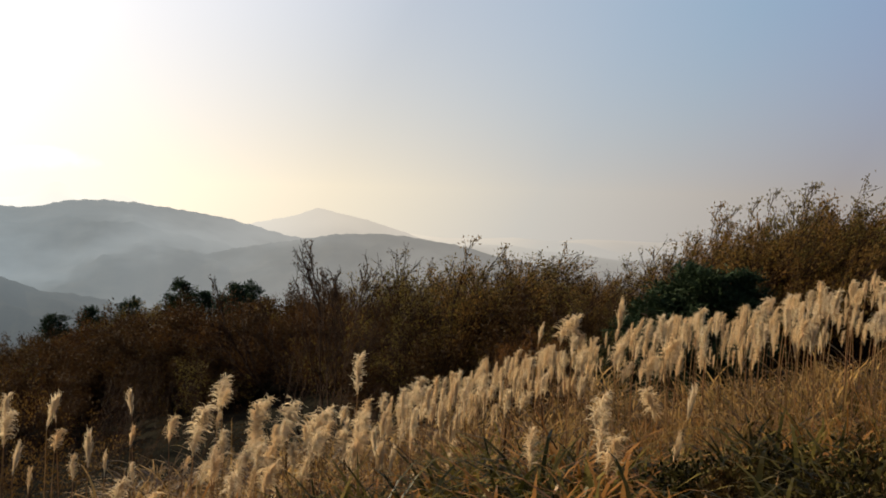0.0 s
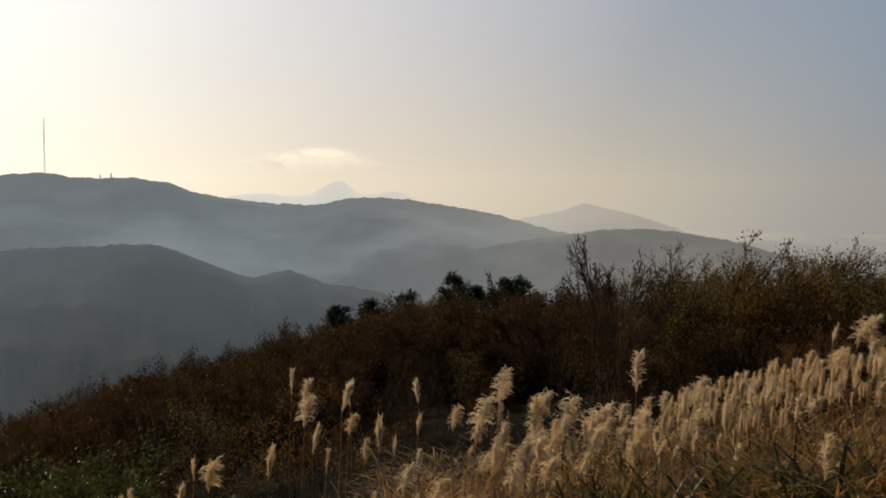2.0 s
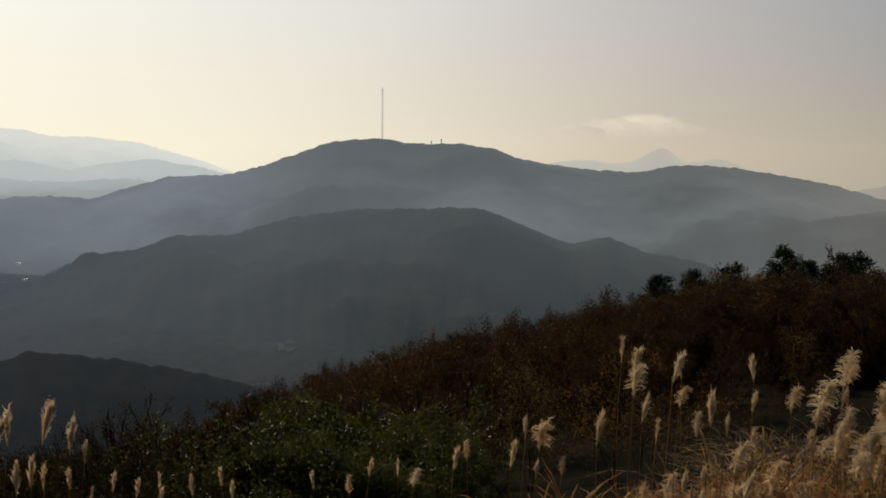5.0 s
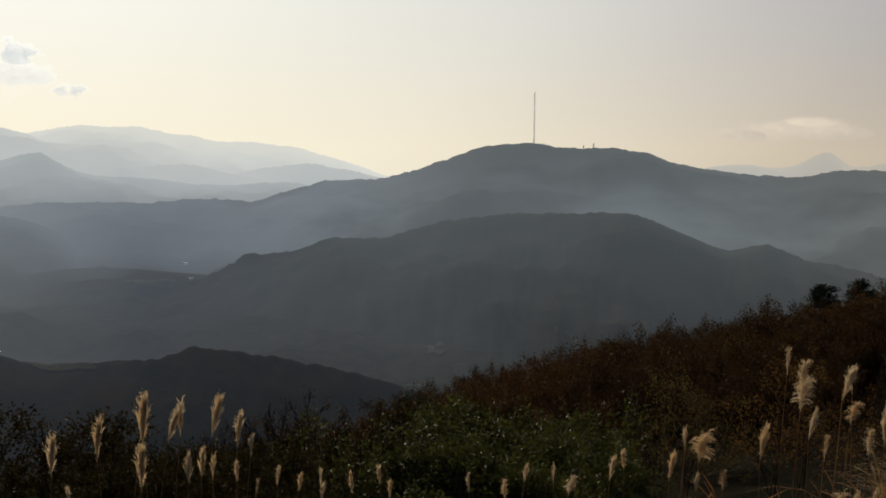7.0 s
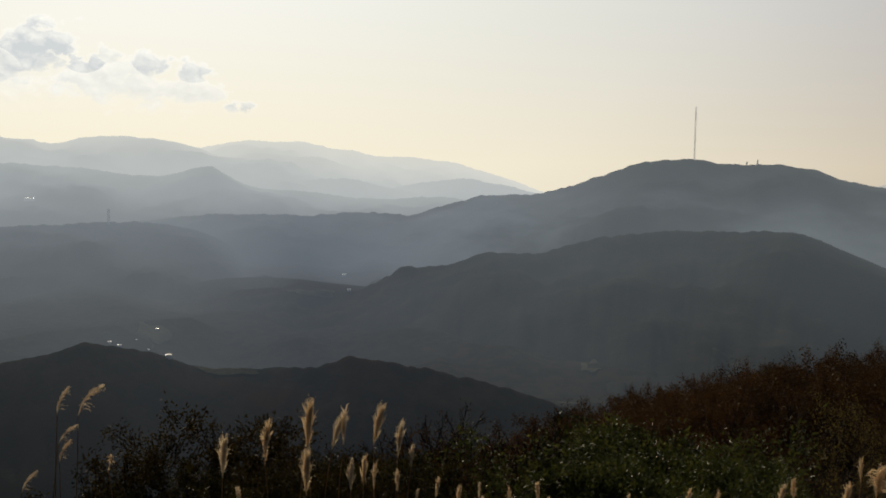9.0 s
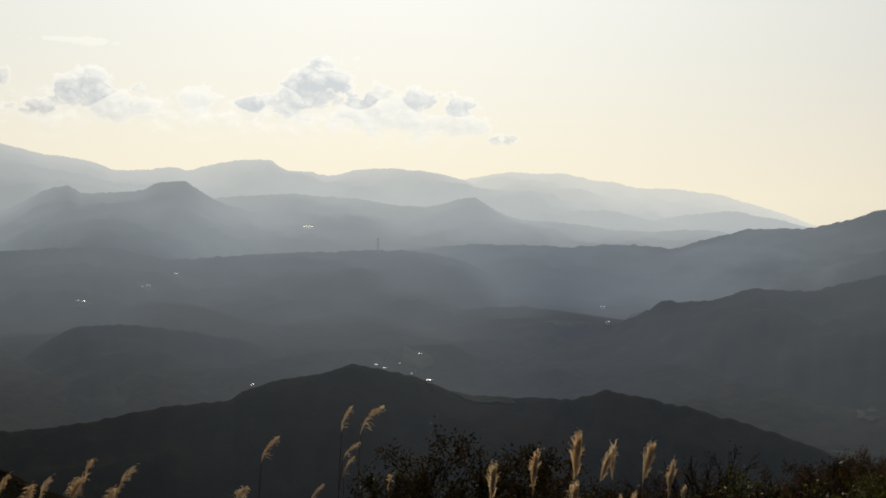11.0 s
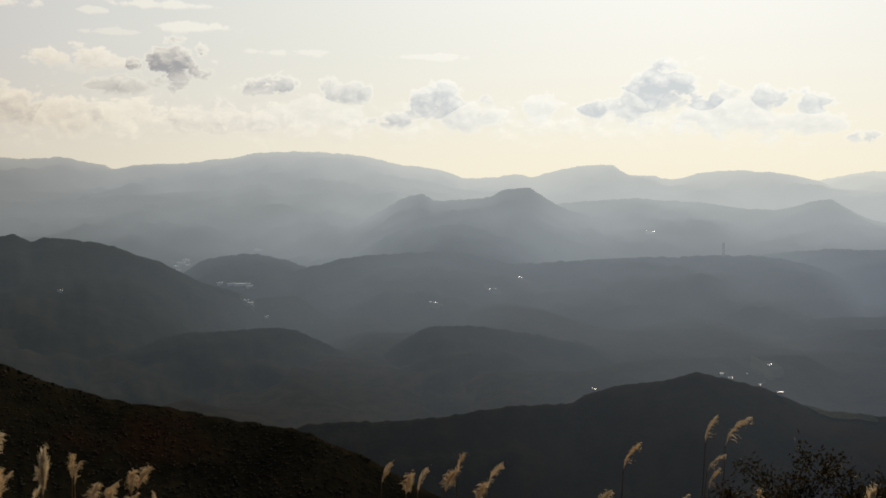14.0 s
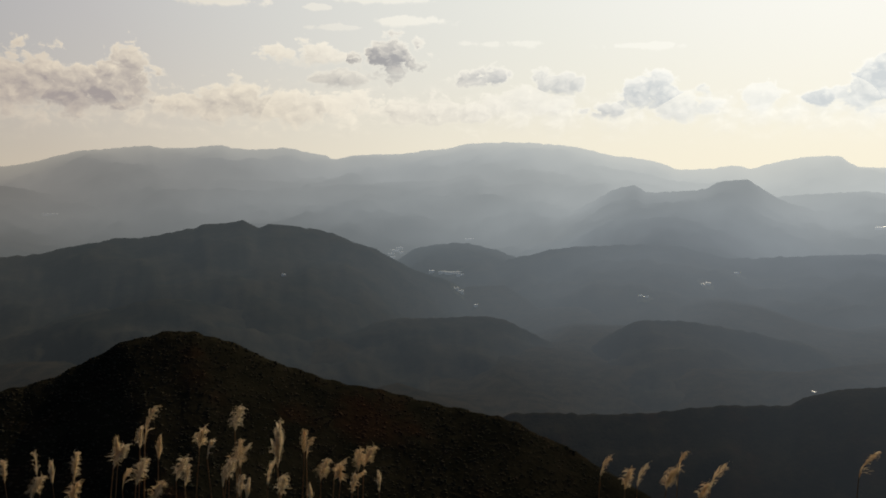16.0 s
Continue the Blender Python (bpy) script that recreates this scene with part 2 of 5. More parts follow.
def hazed_land(name, dark, light, scale=0.02, air=1.0, autumn=None, rough=0.95, gloss=0.0, crowns=False):
    """Wooded slopes and other far things, with kilometres of sunlit haze painted in as glow."""
    m, N, out = material(name)
    pos = N.add("ShaderNodeNewGeometry").outputs["Position"]
    woods = N.noise(pos, scale, 6.0, 0.65)
    if crowns:      # every crown has a tint of its own
        woods = N.math("ADD", N.math("MULTIPLY", woods, 0.4), N.math("MULTIPLY", N.add("ShaderNodeNewGeometry").outputs["Random Per Island"], 0.6))
    c = N.mix(N.step(woods, 0.3, 0.7), col(*dark), col(*light))
    if autumn:      # patches where the leaves have turned
        c = N.mix(N.math("MULTIPLY", N.step(N.noise(pos, scale * 0.35, 4.0, 0.6), 0.52, 0.68), 0.8), c, col(*autumn))
    bump = N.add("ShaderNodeBump", {"Height": N.noise(pos, scale * 6, 4.0), "Strength": 0.3, "Distance": 3.0})
    p = N.add("ShaderNodeBsdfPrincipled", {"Base Color": c, "Roughness": rough, "Specular IOR Level": gloss, "Normal": bump.outputs[0]})
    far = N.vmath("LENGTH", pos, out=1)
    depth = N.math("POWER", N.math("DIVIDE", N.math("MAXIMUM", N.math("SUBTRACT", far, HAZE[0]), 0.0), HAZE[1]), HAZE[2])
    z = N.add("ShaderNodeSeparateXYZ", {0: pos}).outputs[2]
    # the painted haze is thicker in the valleys, in drifts, as mist
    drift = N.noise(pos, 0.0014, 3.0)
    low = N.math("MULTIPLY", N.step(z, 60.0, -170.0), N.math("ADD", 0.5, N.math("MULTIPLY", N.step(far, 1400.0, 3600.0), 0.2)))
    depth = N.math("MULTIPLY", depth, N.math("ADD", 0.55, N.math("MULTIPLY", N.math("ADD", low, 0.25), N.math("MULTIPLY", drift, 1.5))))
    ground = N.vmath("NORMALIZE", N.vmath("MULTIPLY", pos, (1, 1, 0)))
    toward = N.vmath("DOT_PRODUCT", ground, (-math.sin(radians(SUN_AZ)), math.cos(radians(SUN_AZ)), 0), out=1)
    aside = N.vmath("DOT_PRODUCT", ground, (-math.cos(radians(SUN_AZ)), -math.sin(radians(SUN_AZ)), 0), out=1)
    # a thicker veil painted below the mast mountain
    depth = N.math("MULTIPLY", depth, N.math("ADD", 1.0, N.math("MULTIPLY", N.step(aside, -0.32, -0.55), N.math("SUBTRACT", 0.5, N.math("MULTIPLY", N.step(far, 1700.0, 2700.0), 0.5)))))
    # haze painted thicker towards the sun
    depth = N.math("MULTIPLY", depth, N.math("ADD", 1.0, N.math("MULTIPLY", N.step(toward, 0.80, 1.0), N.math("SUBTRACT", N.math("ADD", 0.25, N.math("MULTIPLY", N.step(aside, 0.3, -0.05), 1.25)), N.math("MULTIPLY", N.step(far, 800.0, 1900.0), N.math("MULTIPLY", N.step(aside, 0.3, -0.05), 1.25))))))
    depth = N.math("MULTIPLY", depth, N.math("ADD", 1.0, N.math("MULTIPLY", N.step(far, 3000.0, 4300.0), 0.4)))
    # a bank of mist painted on the lower slopes of the mast mountain
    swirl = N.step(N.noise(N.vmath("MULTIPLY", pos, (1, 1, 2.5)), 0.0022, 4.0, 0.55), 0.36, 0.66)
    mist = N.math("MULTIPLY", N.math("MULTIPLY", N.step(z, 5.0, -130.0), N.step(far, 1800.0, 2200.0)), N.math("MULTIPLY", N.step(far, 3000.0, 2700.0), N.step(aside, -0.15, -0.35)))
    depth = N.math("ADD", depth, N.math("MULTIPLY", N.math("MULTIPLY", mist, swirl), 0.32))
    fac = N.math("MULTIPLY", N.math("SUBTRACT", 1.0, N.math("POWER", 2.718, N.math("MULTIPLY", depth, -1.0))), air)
    # glow colours of the painted haze, set by bearing from the sun
    near_glow = N.ramp(toward, [(0.0, (0.14, 0.13, 0.12)), (0.4, (0.28, 0.27, 0.25)), (0.7, (0.224, 0.254, 0.266)), (0.88, (0.248, 0.284, 0.308)), (1.0, (0.308, 0.348, 0.382))])
    far_glow = N.ramp(toward, [(0.0, (0.16, 0.145, 0.135)), (0.26, (0.25, 0.238, 0.215)), (0.45, (0.375, 0.33, 0.27)), (0.65, (0.43, 0.41, 0.375)), (0.88, (0.47, 0.495, 0.495)), (1.0, (0.55, 0.575, 0.56))])
    # cloud shade put into the haze: its glow dims with bearing over the eastern valley
    near_glow = N.mix(1.0, near_glow, N.ramp(aside, [(0.30, (1, 1, 1)), (0.58, (0.70, 0.71, 0.71)), (0.85, (0.45, 0.45, 0.45))]), "MULTIPLY")
    far_glow = N.mix(1.0, far_glow, N.ramp(aside, [(0.35, (1, 1, 1)), (0.6, (0.79, 0.79, 0.80)), (0.8, (0.54, 0.54, 0.55))]), "MULTIPLY")
    # the glow is painted darker and bluer between the mast mountain and the sun
    near_glow = N.mix(1.0, near_glow, N.ramp(N.math("MULTIPLY", aside, -1.0), [(0.06, (1, 1, 1)), (0.20, (0.76, 0.78, 0.83)), (0.30, (0.80, 0.81, 0.84)), (0.45, (1, 1, 1))]), "MULTIPLY")
    haze_glow = N.mix(N.step(far, 2200.0, 4600.0), near_glow, far_glow)
    horizon_glow = N.ramp(toward, [(0.0, (0.16, 0.145, 0.135)), (0.4, (0.36, 0.32, 0.26)), (0.65, (0.56, 0.51, 0.42)), (0.88, (0.70, 0.69, 0.62)), (1.0, (0.80, 0.79, 0.71))])
    haze_glow = N.mix(N.math("MULTIPLY", N.step(far, 4150.0, 5000.0), 0.75), haze_glow, horizon_glow)
    # the haze is the surface's own emission, mixed over its colour
    e = N.add("ShaderNodeEmission", {0: haze_glow, 1: 1.0})
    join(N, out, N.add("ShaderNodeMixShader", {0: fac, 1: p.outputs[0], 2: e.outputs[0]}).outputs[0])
    return m


M_FAR = hazed_land("far_woods", (0.010, 0.012, 0.011), (0.024, 0.022, 0.017))
M_HILL = hazed_land("hill_woods", (0.006, 0.0062, 0.0042), (0.015, 0.013, 0.008), 0.05, autumn=(0.019, 0.0105, 0.006))
M_PLUME = leafy("plume_hair", (0.48, 0.365, 0.215), (0.80, 0.67, 0.47), (0.61, 0.44, 0.24), 0.5, 0.7, 14.0)
M_STRAW = leafy("straw_blades", (0.035, 0.015, 0.004), (0.76, 0.47, 0.15), (0.30, 0.13, 0.028), 0.4, 0.4, 3.0, 0.15, 1.7)
M_GREENBLADE = leafy("green_blades", (0.012, 0.013, 0.003), (0.33, 0.25, 0.055), (0.46, 0.28, 0.08), 0.45, 0.4, 3.0, 0.1, 2.1)
M_STALK = leafy("stalk_straw", (0.14, 0.075, 0.03), (0.30, 0.19, 0.08), (0.18, 0.09, 0.04), 0.2, 0.5, 5.0)
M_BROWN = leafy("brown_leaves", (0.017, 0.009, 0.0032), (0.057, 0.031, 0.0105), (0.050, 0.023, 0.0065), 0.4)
M_OLIVE = leafy("olive_leaves", (0.032, 0.024, 0.007), (0.18, 0.13, 0.034), (0.14, 0.07, 0.017), 0.45)
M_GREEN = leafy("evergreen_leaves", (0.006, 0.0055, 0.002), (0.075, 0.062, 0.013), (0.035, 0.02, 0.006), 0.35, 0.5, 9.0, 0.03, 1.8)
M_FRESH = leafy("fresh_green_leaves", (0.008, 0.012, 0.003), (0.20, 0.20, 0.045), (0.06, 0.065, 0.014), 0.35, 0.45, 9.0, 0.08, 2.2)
M_RUST = leafy("rust_leaves", (0.05, 0.016, 0.004), (0.15, 0.045, 0.010), (0.11, 0.05, 0.012), 0.4)
M_YELLOW = leafy("yellow_green_leaves", (0.035, 0.030, 0.006), (0.13, 0.10, 0.018), (0.12, 0.075, 0.014), 0.4)
M_PINE = leafy("pine_needles", (0.010, 0.020, 0.010), (0.03, 0.05, 0.022), (0.02, 0.03, 0.012), 0.1, 0.6)
M_BARK = bark("grey_brown_bark", (0.026, 0.018, 0.013), (0.085, 0.062, 0.046))
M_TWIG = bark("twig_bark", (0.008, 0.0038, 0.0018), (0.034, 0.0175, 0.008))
M_SOIL = leafy("dry_litter", (0.02, 0.013, 0.006), (0.07, 0.042, 0.016), (0.05, 0.036, 0.013), 0.0, 0.95, 2.0)
# roofs and steel have the haze glow painted in as well
M_WHITE = hazed_land("pale_sheet_roof", (0.45, 0.46, 0.46), (0.62, 0.62, 0.60), 0.2, rough=0.4, gloss=0.5)
M_STEEL = hazed_land("painted_steel", (0.22, 0.21, 0.21), (0.35, 0.33, 0.32), 0.3)

# ---------------------------------------------------------------- meshes


def mesh_of(name, verts, faces, mat, smooth=False):
    me = bpy.data.meshes.new(name)
    me.from_pydata([tuple(v) for v in verts], [], faces)
    me.materials.append(mat)
    if smooth:
        me.polygons.foreach_set("use_smooth", [True] * len(me.polygons))
    me.update()
    return me


def child(name, me, parent, label=""):
    ob = new(name, me)
    ob.parent = parent
    if label:
        tagged(ob, label)
    return ob


def cross(a, b):
    ax, ay, az = a
    bx, by, bz = b
    return np.array((ay * bz - az * by, az * bx - ax * bz, ax * by - ay * bx))


class Soup:
    """Gathers vertices and faces of one mesh."""

    def __init__(self):
        self.v, self.f = [], []

    def tube(self, pts, radii, sides=3):
        start = len(self.v)
        for i, (p, r) in enumerate(zip(pts, radii)):
            a = pts[min(i + 1, len(pts) - 1)] - pts[max(i - 1, 0)]
            a = unit(a)
            u = unit(cross(a, (0.31, 0.87, 0.38)))
            w = cross(a, u)
            for k in range(sides):
                t = 2 * math.pi * k / sides
                self.v.append(p + (r * math.cos(t)) * u + (r * math.sin(t)) * w)
        for i in range(len(pts) - 1):
            for k in range(sides):
                a, b = start + i * sides + k, start + i * sides + (k + 1) % sides
                self.f.append((a, b, b + sides, a + sides))

    def ribbon(self, pts, widths, side):
        start = len(self.v)
        for p, w in zip(pts, widths):
            self.v += [p - side * w, p + side * w]
        for i in range(len(pts) - 1):
            a = start + 2 * i
            self.f.append((a, a + 1, a + 3, a + 2))

    def leaf(self, p, way, side, length, width):
        s = len(self.v)
        up = cross(side, way)
        self.v += [p, p + way * length * 0.5 - side * width + up * width * 0.4, p + way * length, p + way * length * 0.5 + side * width + up * width * 0.4]
        self.f += [(s, s + 1, s + 2), (s, s + 2, s + 3)]

    def shard(self, p, way, side, length, width):
        s = len(self.v)
        self.v += [p - side * width * 0.6, p + side * width + way * length * 0.35, p + way * length]
        self.f.append((s, s + 1, s + 2))

    def mesh(self, name, mat, smooth=False):
        return mesh_of(name, self.v, self.f, mat, smooth)


def unit(v):
    return v / (math.sqrt(v[0] * v[0] + v[1] * v[1] + v[2] * v[2]) + 1e-9)


def polar(az, r, z=0.0):
    a = radians(az)
    return np.array((-r * math.sin(a), r * math.cos(a), z))


# ---------------------------------------------------------------- the ground
# height of the ground below the eye along bearings (degrees to the left of the first view), at 3, 6, 10, 20, 35 and 55 m
REACHES = (0.0, 3.0, 6.0, 10.0, 20.0, 35.0, 55.0)
SLOPES = [
    (-120, 1.7, 1.8, 2.0, 2.4, 3.2, 5.0), (-60, 1.7, 1.9, 2.1, 2.4, 3.0, 4.5), (-24, 1.8, 2.2, 2.6, 3.0, 3.7, 5.5), (-10, 1.9, 2.5, 3.0, 4.0, 5.3, 7.5),
    (5, 2.0, 2.8, 3.5, 4.9, 6.1, 8.6), (14, 2.1, 3.0, 3.9, 5.6, 6.8, 8.8), (22, 2.2, 3.2, 4.2, 6.2, 7.6, 10.1), (30, 2.2, 3.3, 4.5, 6.8, 8.9, 12.5),
    (38, 2.2, 3.3, 4.6, 7.3, 10.2, 14.1), (46, 2.2, 3.3, 4.7, 8.1, 12.2, 19.0), (60, 2.2, 3.2, 4.6, 9.0, 16.5, 28.0), (110, 2.2, 3.1, 4.3, 8.5, 15.5, 26.0), (150, 1.9, 2.3, 2.8, 4.2, 7.0, 12.0),
    (240, 1.7, 1.8, 2.0, 2.4, 3.2, 5.0),
]
FLOOR = -235.0


def ground_z(x, y):
    r = math.hypot(x, y)
    az = math.degrees(math.atan2(-x, y))
    if az < -120:
        az += 360
    for a, b in zip(SLOPES, SLOPES[1:]):
        if a[0] <= az <= b[0]:
            break
    k = (az - a[0]) / (b[0] - a[0])
    k = k * k * (3 - 2 * k)
    drops = [EYE] + [p + (q - p) * k for p, q in zip(a[1:], b[1:])]
    if r < 55:
        d = float(np.interp(r, REACHES, drops))
    else:
        d = drops[-1] + (r - 55) * 0.5
    z = EYE - d + 0.12 * noise.noise((x * 0.35, y * 0.35, 3.0)) * min(1, r / 4)
    swell = min(1.0, max(0.0, (r - 500) / 500))
    return max(z, FLOOR + swell * 38 * noise.fractal((x * 0.0045, y * 0.0045, 1.0), 0.8, 2.0, 4))


def make_ground():
    rings = [0.6 * 1.075 ** i for i in range(200)]
    rings = [r for r in rings if r < 4900] + [4950]
    n = 180
    verts, faces = [np.array((0, 0, 0.0))], []
    for r in rings:
        for k in range(n):
            p = polar(360 * k / n, r)
            p[2] = ground_z(p[0], p[1])
            verts.append(p)
    for k in range(n):
        faces.append((0, 1 + k, 1 + (k + 1) % n))
    for i in range(len(rings) - 1):
        for k in range(n):
            a, b = 1 + i * n + k, 1 + i * n + (k + 1) % n
            faces.append((a, a + n, b + n, b))
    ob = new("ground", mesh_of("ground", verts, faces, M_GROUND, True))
    tagged(ob, "grassy hilltop falling away to a wooded valley floor", "ground", kind="structure")


M_GROUND = hazed_land("hilltop_and_valley", (0.009, 0.009, 0.007), (0.022, 0.018, 0.012), 0.05)
make_ground()

